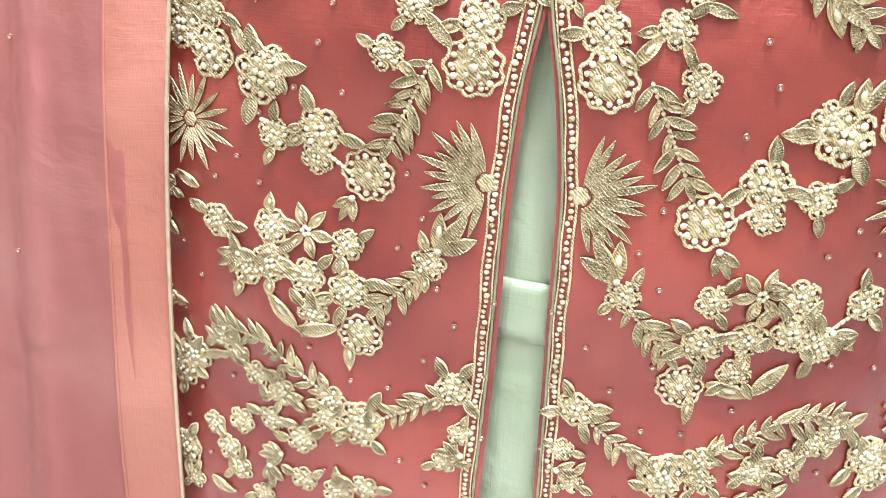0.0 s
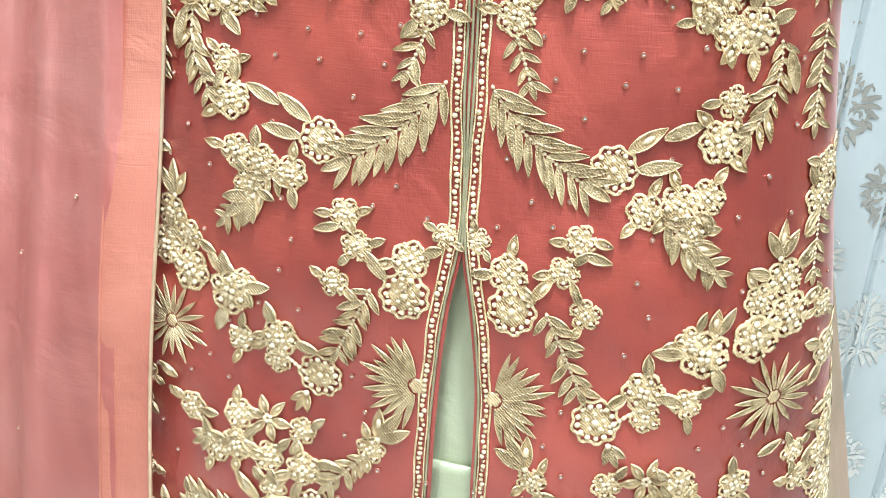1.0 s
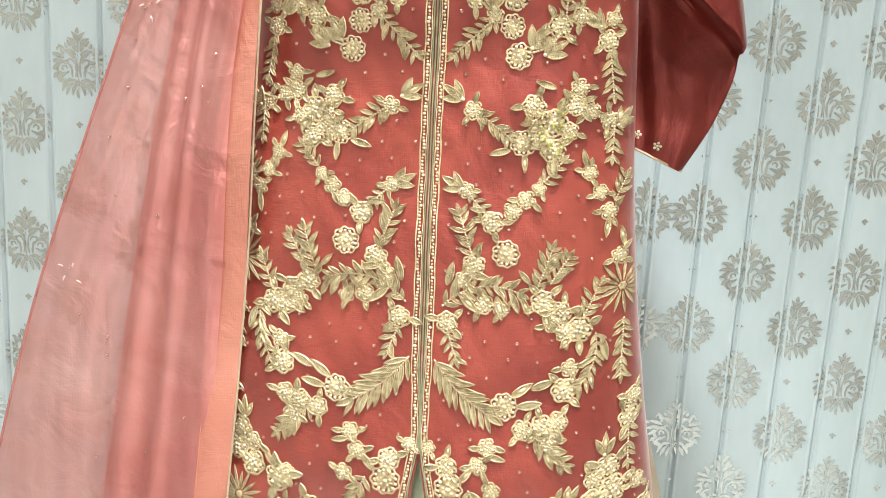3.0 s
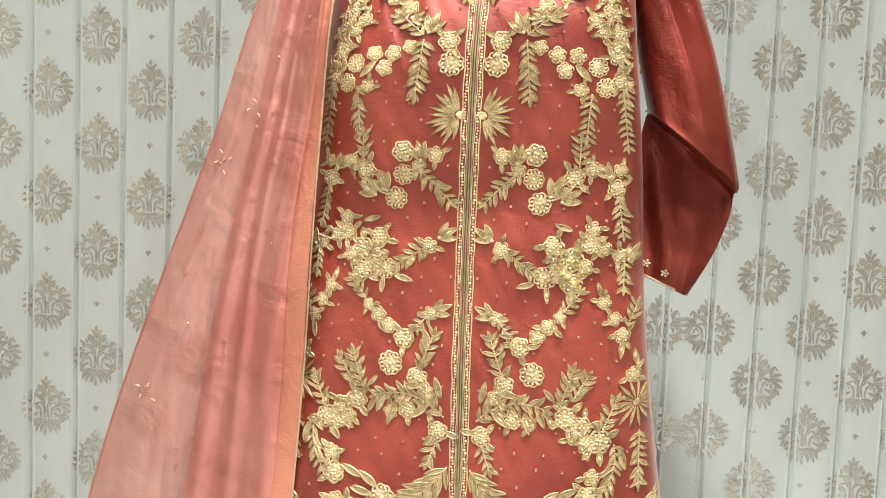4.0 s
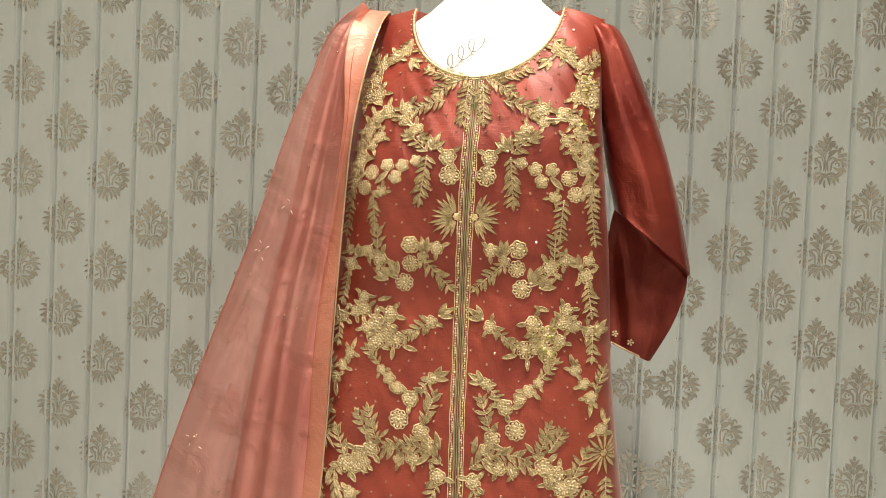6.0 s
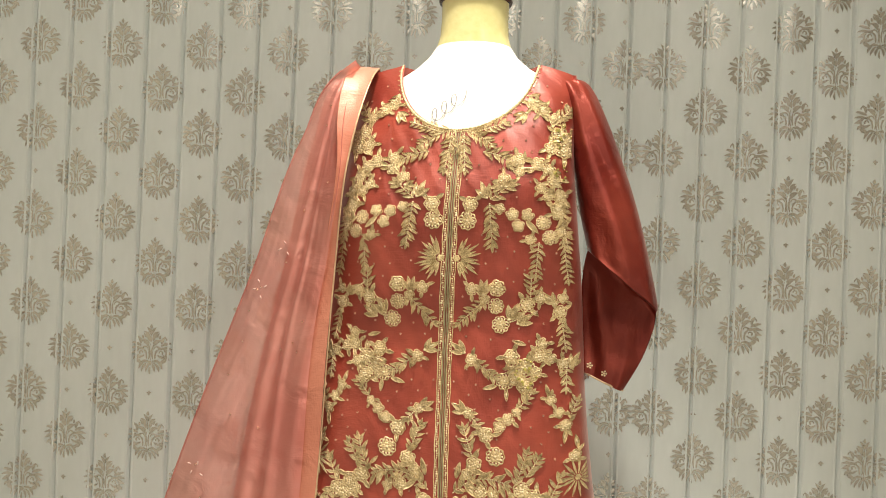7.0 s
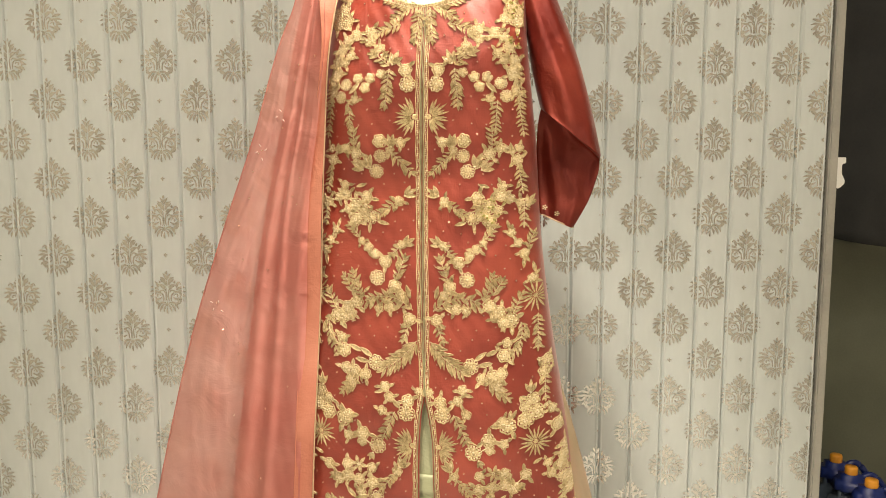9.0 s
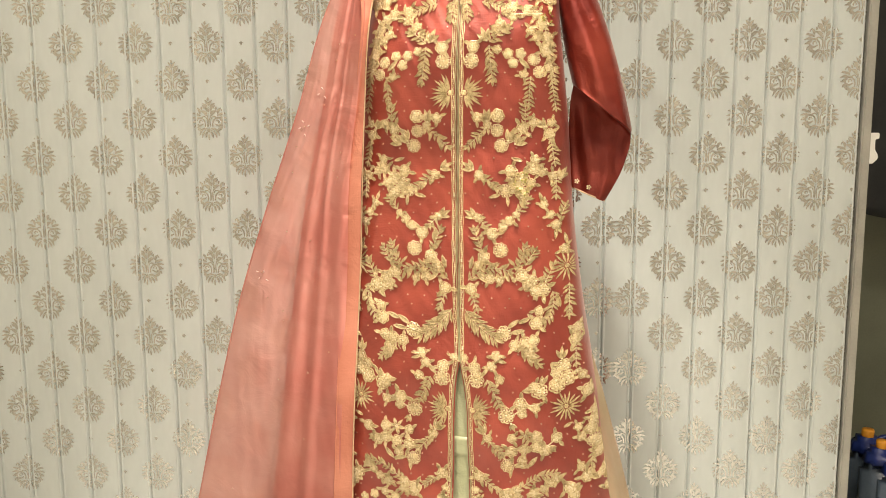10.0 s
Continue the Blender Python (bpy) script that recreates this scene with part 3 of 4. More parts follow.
def flower(u, z, r, leaves, side):
    st = Stitch()
    n = 6 if r > 0.0105 else 5
    start = needle.uniform(0, 6.28)
    st.pad(u, z, r * 0.72, n, start)
    for i in range(n):
        w = start + 2 * math.pi * i / n + needle.uniform(-0.12, 0.12)
        d = r * needle.uniform(0.6, 0.68)
        cu, cz, lr = u + d * math.cos(w), z + d * math.sin(w), r * 0.36
        st.rope([(cu + lr * math.cos(k * math.pi / 4.5) * 1.05, cz + lr * math.sin(k * math.pi / 4.5)) for k in range(9)], r * 0.095, True)
        st.ball(cu, cz, r * needle.uniform(0.12, 0.16), lift=0.0018)
        for k in range(3):
            q = w + 0.5 + 2.1 * k
            st.ball(cu + lr * 0.62 * math.cos(q), cz + lr * 0.62 * math.sin(q), r * 0.075, lift=0.0016, slot=k % 2)
        st.ball(u + r * 0.9 * math.cos(w + 0.5), z + r * 0.9 * math.sin(w + 0.5), r * 0.1, slot=0)
    for i in range(4):
        w = start + 0.6 + math.pi / 2 * i
        st.ball(u + r * 0.2 * math.cos(w), z + r * 0.2 * math.sin(w), r * 0.14, lift=r * 0.2)
    ob = st.done("flower", side, kameez)
    taken.append((u, z, r * 1.4))
    leaves += leaves > 0
    for i in range(leaves):
        w = start + 2 * math.pi * (i + 0.5 * needle.random()) / max(leaves, 1)
        one = Stitch()
        one.leaf(u + r * 0.8 * math.cos(w), z + r * 0.8 * math.sin(w), w + needle.uniform(-0.3, 0.3), r * needle.uniform(1.05, 1.4), r * 0.62, needle.random() < 0.45)
        one.done("leaf", side, ob)


def rosette(u, z, r, side):
    st = Stitch()
    n = 13
    r *= 0.9
    st.pad(u, z, r * 0.72, 9)
    rim = [(2 * math.pi * k / 54, r * (1 + 0.07 * math.cos(9 * 2 * math.pi * k / 54))) for k in range(54)]
    st.rope([(u + d * math.cos(w), z + d * math.sin(w)) for w, d in rim], r * 0.075, True)
    for i in range(n):
        w = 2 * math.pi * i / n
        st.ball(u + r * 0.78 * math.cos(w), z + r * 0.78 * math.sin(w), r * needle.uniform(0.11, 0.14))
    for i in range(5):
        w = 2 * math.pi * i / 5 + 0.4
        cu, cz = u + r * 0.38 * math.cos(w), z + r * 0.38 * math.sin(w)
        st.rope([(cu + r * 0.19 * math.cos(k * 0.785), cz + r * 0.19 * math.sin(k * 0.785)) for k in range(8)], r * 0.05, True)
        st.ball(cu, cz, r * 0.11)
    st.ball(u, z, r * 0.17)
    for i in range(16):
        w, d = needle.uniform(0, 6.28), r * math.sqrt(needle.uniform(0.02, 0.95))
        st.ball(u + d * math.cos(w), z + d * math.sin(w), r * needle.uniform(0.05, 0.08), lift=0.0018, slot=i % 2)
    st.done("rosette", side, kameez)
    taken.append((u, z, r * 1.4))


def burst(u, z, r, a0, a1, n, side):
    u = max(u, float(slit_gap(z)) / 2 + 0.013)
    hub = Stitch()
    hub.pad(u, z, r * 0.14, 6)
    ob = hub.done("starburst", side, kameez)
    for i in range(n):
        w = math.radians(a0 + (a1 - a0) * (i + 0.5) / n)
        one = Stitch()
        one.leaf(u + r * 0.17 * math.cos(w), z + r * 0.17 * math.sin(w), w + needle.uniform(-0.06, 0.06), r * (0.7 + 0.16 * (i % 2) + needle.uniform(-0.09, 0.07)), r * 0.115)
        one.done("leaf", side, ob)
    taken.append((u, z, r * 1.1))


def fern(u0, z0, u1, z1, pairs, length, bend, side):
    feather = pairs >= 9
    length = min(length * 0.9, 0.026 if feather else 0.0155)
    du, dz = u1 - u0, z1 - z0
    total = math.hypot(du, dz)
    pairs = pairs if feather else max(pairs, round(total / 0.0082))
    nx, nz = -dz / total, du / total

    def on(t):
        k = 4 * t * (1 - t) * bend
        return u0 + du * t + nx * k, z0 + dz * t + nz * k
    stem = Stitch()
    steps = max(5, int(total / 0.0031))
    stem.rope([on(i / steps) for i in range(steps + 1)], 0.0006)
    for i in range(steps):
        p = on((i + 0.5) / steps)
        stem.ball(*p, 0.0013)
    ob = stem.done("leaf_spray", side, kameez)
    spread = 0.68 if feather else 0.8
    for i in range(pairs):
        t = 0.04 + 0.86 * i / max(pairs - 1, 1)
        p, q = on(t), on(min(t + 0.03, 1))
        along = math.atan2(q[1] - p[1], q[0] - p[0])
        taken.append((*p, 0.012))
        for way in (-1, 1):
            one = Stitch()
            long = length * (0.82 + 0.36 * math.sin(math.pi * (0.2 + 0.7 * t))) * (needle.uniform(0.88, 1.08) if feather else needle.uniform(0.72, 1.15))
            one.leaf(*p, along + way * (spread + needle.uniform(-0.12, 0.12) * (1 if feather else 2.2)), long, max(long * (0.23 if feather else 0.32), 0.0042), not feather and needle.random() < 0.45)
            one.done("leaf", side, ob)
    one = Stitch()
    p, q = on(0.92), on(1.0)
    one.leaf(*p, math.atan2(q[1] - p[1], q[0] - p[0]), length * 0.85, length * 0.34)
    one.done("leaf", side, ob)


def fan(u0, z0, u1, z1, n, side):
    hub = Stitch()
    length = math.hypot(u1 - u0, z1 - z0)
    if length > 0.03:
        fern(u0, z0, u1, z1, n, 0.015, 0.0, side)
        return
    mid = math.atan2(z1 - z0, u1 - u0)
    hub.ball(u0, z0, 0.0022)
    ob = hub.done("leaf_fan", side, kameez)
    for i in range(n):
        w = mid + (i - (n - 1) / 2) * (0.55 if n < 4 else 0.42)
        one = Stitch()
        one.leaf(u0, z0, w, length * (1.0 - 0.18 * abs(i - (n - 1) / 2)), max(length * 0.33, 0.005), needle.random() < 0.3)
        one.done("leaf", side, ob)
    taken.append(((u0 + u1) / 2, (z0 + z1) / 2, length * 0.6))


def lone_leaf(u0, z0, u1, z1, side):
    one = Stitch()
    length = min(math.hypot(u1 - u0, z1 - z0), 0.028)
    one.leaf(u0, z0, math.atan2(z1 - z0, u1 - u0), length, max(length * 0.34, 0.005), needle.random() < 0.3)
    one.done("leaf", side, kameez)


def star_flower(u, z, r, side):
    hub = Stitch()
    for i in range(5):
        hub.ball(u + r * 0.14 * math.cos(i * 1.257), z + r * 0.14 * math.sin(i * 1.257), r * 0.1)
    ob = hub.done("star_flower", side, kameez)
    for i in range(6):
        w = i * math.pi / 3 + 0.2
        one = Stitch()
        one.leaf(u + r * 0.2 * math.cos(w), z + r * 0.2 * math.sin(w), w, r * 0.85, r * 0.4, True)
        one.done("petal", side, ob)
    taken.append((u, z, r * 1.3))


def pearl_string(u0, z0, u1, z1, bend, side):
    st = Stitch()
    total = math.hypot(u1 - u0, z1 - z0)
    n = max(4, int(total / 0.0034))
    pts = []
    for i in range(n + 1):
        t = i / n
        k = 4 * t * (1 - t) * bend / total
        pts.append((u0 + (u1 - u0) * t - (z1 - z0) * k, z0 + (z1 - z0) * t + (u1 - u0) * k))
    st.rope(pts, 0.0011)
    for p in pts:
        st.ball(*p, 0.0015)
    st.done("pearl_string", side, kameez)


# rows: across, height, then size, leaves, angles or bend; sewn alike on both sides of the placket
ROSETTE_ROWS = [
    (0.027, 1.203, 0.0155), (0.148, 1.205, 0.0123), (0.159, 1.181, 0.0123), (0.08, 1.066, 0.0134), (0.089, 1.036, 0.0146), (0.1, 0.945, 0.0146),
    (0.088, 0.825, 0.0157), (0.093, 0.657, 0.0157), (0.035, 0.563, 0.0168), (0.094, 0.492, 0.0168), (0.096, 0.388, 0.0146), (0.266, 0.426, 0.0146),
]
FLOWER_ROWS_A = [
    (0.031, 1.23, 0.0123, 2), (0.078, 1.224, 0.009, 0), (0.099, 1.216, 0.0101, 0), (0.123, 1.216, 0.0101, 0), (0.109, 1.198, 0.0101, 0),
    (0.13, 1.176, 0.009, 2), (0.168, 1.229, 0.0112, 2), (0.176, 1.191, 0.0101, 2), (0.04, 1.092, 0.0101, 2), (0.081, 1.095, 0.0134, 0),
    (0.061, 1.077, 0.009, 1), (0.129, 1.07, 0.0123, 3), (0.15, 1.081, 0.0101, 2), (0.184, 1.082, 0.009, 2), (0.181, 1.059, 0.0112, 3),
    (0.045, 0.977, 0.0101, 2), (0.109, 0.985, 0.0123, 3), (0.131, 0.968, 0.0146, 2), (0.132, 0.939, 0.0134, 2), (0.153, 0.988, 0.0112, 3),
    (0.117, 0.952, 0.0112, 3), (0.148, 0.96, 0.0101, 2),
]
FLOWER_ROWS_B = [
    (0.156, 1.007, 0.0101, 2), (0.169, 0.984, 0.0101, 2), (0.19, 0.974, 0.0101, 3), (0.041, 0.891, 0.009, 1), (0.072, 0.858, 0.0123, 2),
    (0.093, 0.872, 0.0101, 0), (0.107, 0.885, 0.0101, 1), (0.12, 0.897, 0.0078, 1), (0.173, 0.917, 0.009, 2), (0.186, 0.896, 0.009, 2),
    (0.197, 0.875, 0.0101, 2), (0.054, 0.811, 0.0123, 1), (0.066, 0.768, 0.0112, 1), (0.044, 0.794, 0.0101, 1), (0.086, 0.764, 0.009, 1),
    (0.131, 0.774, 0.0134, 3), (0.15, 0.763, 0.0123, 3), (0.171, 0.745, 0.0146, 3), (0.156, 0.743, 0.0112, 2), (0.142, 0.751, 0.0101, 2),
    (0.157, 0.678, 0.0134, 1), (0.163, 0.702, 0.0101, 2),
]
FLOWER_ROWS_C = [
    (0.027, 0.745, 0.0123, 2), (0.114, 0.633, 0.0112, 1), (0.135, 0.638, 0.0123, 2), (0.152, 0.644, 0.0112, 1), (0.144, 0.622, 0.0101, 2),
    (0.032, 0.587, 0.0123, 2), (0.067, 0.592, 0.0101, 2), (0.076, 0.612, 0.0101, 1), (0.082, 0.565, 0.0101, 1), (0.011, 0.605, 0.0078, 1),
    (0.123, 0.515, 0.0134, 2), (0.126, 0.497, 0.0101, 0), (0.152, 0.508, 0.0101, 2), (0.16, 0.542, 0.0157, 2), (0.15, 0.551, 0.0101, 1),
    (0.194, 0.551, 0.0157, 0), (0.216, 0.564, 0.0146, 1), (0.21, 0.589, 0.0134, 1), (0.194, 0.576, 0.0112, 1), (0.106, 0.446, 0.0101, 1),
    (0.154, 0.45, 0.0112, 1), (0.056, 0.444, 0.0101, 1),
]
FLOWER_ROWS_D = [
    (0.104, 0.417, 0.0123, 3), (0.13, 0.422, 0.0112, 2), (0.154, 0.427, 0.0123, 3), (0.171, 0.419, 0.0112, 2), (0.126, 0.399, 0.0101, 2),
    (0.193, 0.445, 0.0112, 1), (0.235, 0.46, 0.009, 2), (0.242, 0.439, 0.0101, 2), (0.261, 0.451, 0.0123, 2), (0.281, 0.417, 0.0112, 2),
    (0.277, 0.399, 0.0123, 2), (0.289, 0.361, 0.0101, 1), (0.253, 0.355, 0.0123, 2), (0.242, 0.377, 0.0101, 2), (0.281, 0.352, 0.0101, 1),
    (0.295, 0.32, 0.0101, 1), (0.037, 0.362, 0.0112, 3), (0.095, 0.327, 0.0134, 1), (0.115, 0.337, 0.0101, 1), (0.193, 0.362, 0.0101, 2),
    (0.218, 0.339, 0.0123, 2), (0.149, 0.333, 0.0101, 2),
]
FLOWER_ROWS_E = [
    (0.237, 0.661, 0.0112, 2), (0.232, 0.64, 0.0123, 2), (0.244, 0.564, 0.009, 2), (0.254, 0.53, 0.0134, 3), (0.27, 0.486, 0.0123, 3),
    (0.265, 0.467, 0.0112, 2), (0.212, 0.825, 0.0101, 2), (0.117, 1.404, 0.0105, 3), (0.133, 1.394, 0.0105, 3), (0.154, 1.381, 0.0105, 3),
    (0.163, 1.355, 0.0126, 3), (0.178, 1.348, 0.0136, 3), (0.171, 1.328, 0.0136, 3), (0.152, 1.331, 0.0115, 3), (0.102, 1.305, 0.0115, 2),
    (0.105, 1.287, 0.0095, 2), (0.133, 1.301, 0.0115, 2), (0.15, 1.292, 0.0105, 3), (0.141, 1.262, 0.0095, 2), (0.16, 1.275, 0.0115, 3),
    (0.153, 1.248, 0.0095, 2), (0.172, 1.25, 0.0105, 2),
]
FLOWER_ROWS_F = [
    (0.17, 1.22, 0.0105, 2), (0.082, 1.274, 0.0095, 1), (0.032, 0.332, 0.0074, 1), (0.039, 0.311, 0.0081, 2), (0.095, 0.317, 0.0104, 2),
    (0.118, 0.322, 0.0096, 2), (0.15, 0.331, 0.0089, 2), (0.169, 0.34, 0.0096, 2), (0.182, 0.352, 0.0089, 2), (0.223, 0.335, 0.0104, 2),
    (0.228, 0.26, 0.0126, 1), (0.204, 0.288, 0.0089, 0), (0.182, 0.298, 0.0096, 0), (0.158, 0.308, 0.0096, 1), (0.222, 0.236, 0.0089, 1),
    (0.192, 0.273, 0.0096, 1), (0.182, 0.26, 0.0089, 1), (0.136, 0.3, 0.0104, 1), (0.134, 0.268, 0.0096, 1), (0.11, 0.264, 0.0104, 2),
    (0.092, 0.273, 0.0096, 1), (0.228, 0.323, 0.0118, 1),
]
FLOWER_ROWS_G = [
    (0.164, 0.246, 0.0081, 1),
]
FERN_ROWS_A = [
    (0.062, 1.233, 0.07, 1.159, 5, 0.025, 0), (0.062, 1.238, 0.096, 1.267, 3, 0.017, 0), (0.143, 1.173, 0.14, 1.114, 6, 0.015, 0),
    (0.171, 1.257, 0.178, 1.2, 5, 0.015, 0), (0.18, 1.182, 0.192, 1.106, 6, 0.013, 0), (0.059, 1.072, 0.018, 1.032, 5, 0.017, 0),
    (0.134, 1.076, 0.134, 1.117, 4, 0.016, 0), (0.184, 1.05, 0.193, 0.999, 5, 0.015, 0), (0.047, 0.977, 0.087, 0.949, 4, 0.016, 0),
    (0.196, 0.976, 0.196, 0.932, 4, 0.015, 0), (0.044, 0.888, 0.072, 0.858, 3, 0.013, 0), (0.052, 0.82, 0.035, 0.868, 4, 0.02, 0),
]
FERN_ROWS_B = [
    (0.02, 0.762, 0.112, 0.779, 8, 0.017, 0.017), (0.121, 0.781, 0.139, 0.836, 4, 0.022, 0), (0.189, 0.741, 0.17, 0.677, 7, 0.02, 0.009),
    (0.014, 0.703, 0.081, 0.644, 10, 0.027, -0.006), (0.121, 0.635, 0.164, 0.593, 5, 0.017, 0), (0.057, 0.565, 0.083, 0.51, 5, 0.019, 0),
    (0.06, 0.437, 0.087, 0.407, 4, 0.016, 0), (0.264, 0.4, 0.259, 0.358, 4, 0.017, 0), (0.042, 0.358, 0.084, 0.329, 4, 0.015, 0),
    (0.118, 0.34, 0.152, 0.363, 3, 0.015, 0), (0.154, 0.368, 0.193, 0.371, 4, 0.016, 0), (0.221, 0.754, 0.22, 0.685, 5, 0.016, 0),
]
FERN_ROWS_C = [
    (0.232, 0.632, 0.232, 0.587, 4, 0.015, 0), (0.01, 1.347, 0.017, 1.283, 7, 0.023, 0), (0.013, 1.353, 0.06, 1.327, 4, 0.021, 0.003),
    (0.044, 1.317, 0.095, 1.298, 6, 0.021, 0.004), (0.109, 1.421, 0.14, 1.39, 4, 0.019, 0), (0.155, 1.37, 0.178, 1.404, 4, 0.017, 0),
    (0.174, 1.335, 0.182, 1.328, 4, 0.016, 0), (0.165, 1.272, 0.173, 1.223, 5, 0.015, 0), (0.177, 1.21, 0.188, 1.165, 5, 0.014, 0),
]
FAN_ROWS_A = [
    (0.057, 1.241, 0.045, 1.268, 3), (0.059, 1.084, 0.059, 1.112, 4), (0.102, 1.045, 0.115, 1.072, 3), (0.116, 1.039, 0.14, 1.056, 3),
    (0.172, 1.073, 0.155, 1.09, 3), (0.033, 0.988, 0.009, 1.003, 3), (0.201, 0.97, 0.215, 0.992, 3), (0.037, 0.892, 0.014, 0.905, 3),
    (0.124, 0.904, 0.144, 0.929, 4), (0.202, 0.886, 0.215, 0.915, 4), (0.137, 0.794, 0.157, 0.826, 3), (0.175, 0.759, 0.193, 0.797, 4),
    (0.028, 0.733, 0.039, 0.704, 3), (0.14, 0.614, 0.163, 0.596, 3), (0.205, 0.603, 0.206, 0.629, 3), (0.104, 0.476, 0.112, 0.46, 3),
    (0.051, 0.453, 0.035, 0.478, 3), (0.178, 0.427, 0.193, 0.415, 3),
]
FAN_ROWS_B = [
    (0.026, 1.349, 0.078, 1.368, 4), (0.107, 1.388, 0.089, 1.369, 3), (0.079, 1.26, 0.058, 1.258, 3), (0.086, 1.26, 0.108, 1.266, 3),
    (0.03, 0.318, 0.046, 0.318, 3), (0.195, 0.357, 0.208, 0.364, 3), (0.151, 0.283, 0.168, 0.278, 5), (0.159, 0.272, 0.155, 0.255, 3),
]
BURST_ROWS = [
    (0.007, 1.141, 0.04, -82, 82, 13), (0.009, 0.499, 0.039, -80, 82, 13), (0.212, 0.507, 0.032, 0, 360, 17), (0.217, 0.79, 0.034, 0, 360, 15),
]
LEAF_ROWS_A = [
    (0.121, 1.206, 0.141, 1.187), (0.102, 0.934, 0.104, 0.913), (0.087, 0.937, 0.064, 0.931), (0.131, 1.005, 0.109, 1.011),
    (0.065, 0.87, 0.046, 0.872), (0.17, 0.922, 0.164, 0.942), (0.197, 0.868, 0.195, 0.845), (0.025, 0.786, 0.032, 0.814), (0.04, 0.777, 0.066, 0.754),
    (0.08, 0.778, 0.087, 0.751), (0.095, 0.783, 0.105, 0.76), (0.046, 0.803, 0.08, 0.794), (0.031, 0.77, 0.037, 0.798), (0.108, 0.778, 0.116, 0.758),
    (0.116, 0.794, 0.103, 0.808), (0.196, 0.734, 0.205, 0.704), (0.101, 0.669, 0.124, 0.685), (0.122, 0.678, 0.147, 0.689),
    (0.107, 0.658, 0.135, 0.663), (0.047, 0.572, 0.062, 0.59), (0.078, 0.604, 0.097, 0.599), (0.168, 0.555, 0.178, 0.573),
]
LEAF_ROWS_B = [
    (0.103, 0.383, 0.102, 0.362), (0.111, 0.39, 0.143, 0.384), (0.137, 0.386, 0.16, 0.411), (0.207, 0.464, 0.224, 0.472),
    (0.217, 0.836, 0.212, 0.859), (0.111, 1.305, 0.111, 1.322), (0.18, 1.201, 0.189, 1.219), (0.135, 0.324, 0.148, 0.331),
    (0.206, 0.245, 0.187, 0.238),
]
STRING_ROWS = [
    (0.134, 1.073, 0.1, 1.04, 0.007), (0.139, 1.095, 0.169, 1.076, 0), (0.153, 0.982, 0.196, 0.982, -0.004), (0.104, 0.49, 0.16, 0.516, 0.004),
    (0.165, 0.419, 0.193, 0.443, 0), (0.104, 1.292, 0.155, 1.295, 0),
]
STAR_ROWS = [
    (0.111, 0.968, 0.0157), (0.132, 0.451, 0.0168),
]

for side in (1, -1):
    for row in FLOWER_ROWS_A + FLOWER_ROWS_B + FLOWER_ROWS_C + FLOWER_ROWS_D + FLOWER_ROWS_E + FLOWER_ROWS_F + FLOWER_ROWS_G:
        flower(*row, side)
    for row in ROSETTE_ROWS:
        rosette(*row, side)
    for row in BURST_ROWS:
        burst(*row, side)
    for row in FERN_ROWS_A + FERN_ROWS_B + FERN_ROWS_C:
        fern(*row, side)
    for row in FAN_ROWS_A + FAN_ROWS_B:
        fan(*row, side)
    for row in LEAF_ROWS_A + LEAF_ROWS_B:
        lone_leaf(*row, side)
    for row in STAR_ROWS:
        star_flower(*row, side)
    for row in STRING_ROWS:
        pearl_string(*row, side)

# yellow-green faceted stones that catch the light on one side only
STONE = mottled("yellow_green_crystal", (0.5, 0.45, 0.1), (0.85, 0.8, 0.3), 0.07, 0.7, scale=120.0, fine=300.0, bump=0.0)
for cu, cz, spread, count in ((0.131, 0.957, 0.02, 16), (0.165, 1.352, 0.016, 12), (0.168, 1.29, 0.012, 8)):
    for k in range(count):
        st = Stitch()
        w, d = needle.uniform(0, 6.28), spread * math.sqrt(needle.random())
        st.ball(cu + d * math.cos(w), cz + 1.3 * d * math.sin(w), needle.uniform(0.0018, 0.0026), lift=0.0036)
        st.done("stone", 1, kameez).data.materials[1] = STONE

# beaded placket edges, the cords between them and the neckline edging
for side in (1, -1):
    st = Stitch()
    zs = np.arange(HEM + 0.004, 1.354, 0.0037)
    for k, z in enumerate(zs):
        off = float(slit_gap(z)) / 2
        st.ball(off + 0.0078 + needle.uniform(-0.0009, 0.0009), z, needle.uniform(0.0012, 0.0019), slot=1 if k % 3 else 0)
    for gap, r in ((0.0047, 0.0006), (0.011, 0.0008)):
        fine = np.arange(HEM, 1.355, 0.004)
        st.rope([(float(slit_gap(z)) / 2 + gap + 0.0004 * math.sin(z * 130), z) for z in fine], r)
    ob = st.done("placket_beading", side, kameez, "strip of pearls and silver thread along the front opening")
    cord = Stitch()
    fine = np.arange(HEM, 1.352, 0.008)
    cord.rope([(float(slit_gap(z)) / 2 + 0.0029, z) for z in fine], 0.0009)
    cord.done("placket_cord", side, kameez).data.materials[0] = CORD
cord = Stitch()
cord.rope([(0.0, z) for z in np.arange(0.597, 1.352, 0.008)], 0.0009)
cord.done("placket_cord", 1, kameez).data.materials[0] = CORD
edging = Stitch()
for i in range(120):
    w = math.pi * (i + 0.5) / 120
    u = 0.1215 * math.cos(w)
    z = 1.486 - 0.13 * math.sin(w)
    edging.ball(u - float(middle(z)), z - 0.0015, 0.0021, slot=i % 2)
    if i % 3 == 0:
        edging.ball(u * 1.03 - float(middle(z)), z - 0.006, 0.0015, slot=0)
edging.rope([(0.1215 * math.cos(w) - 0.004, 1.4825 - 0.131 * math.sin(w)) for w in np.linspace(0.02, math.pi - 0.02, 110)], 0.0011)
edging.done("neckline_edging", 1, kameez, "row of small beads round the neckline")

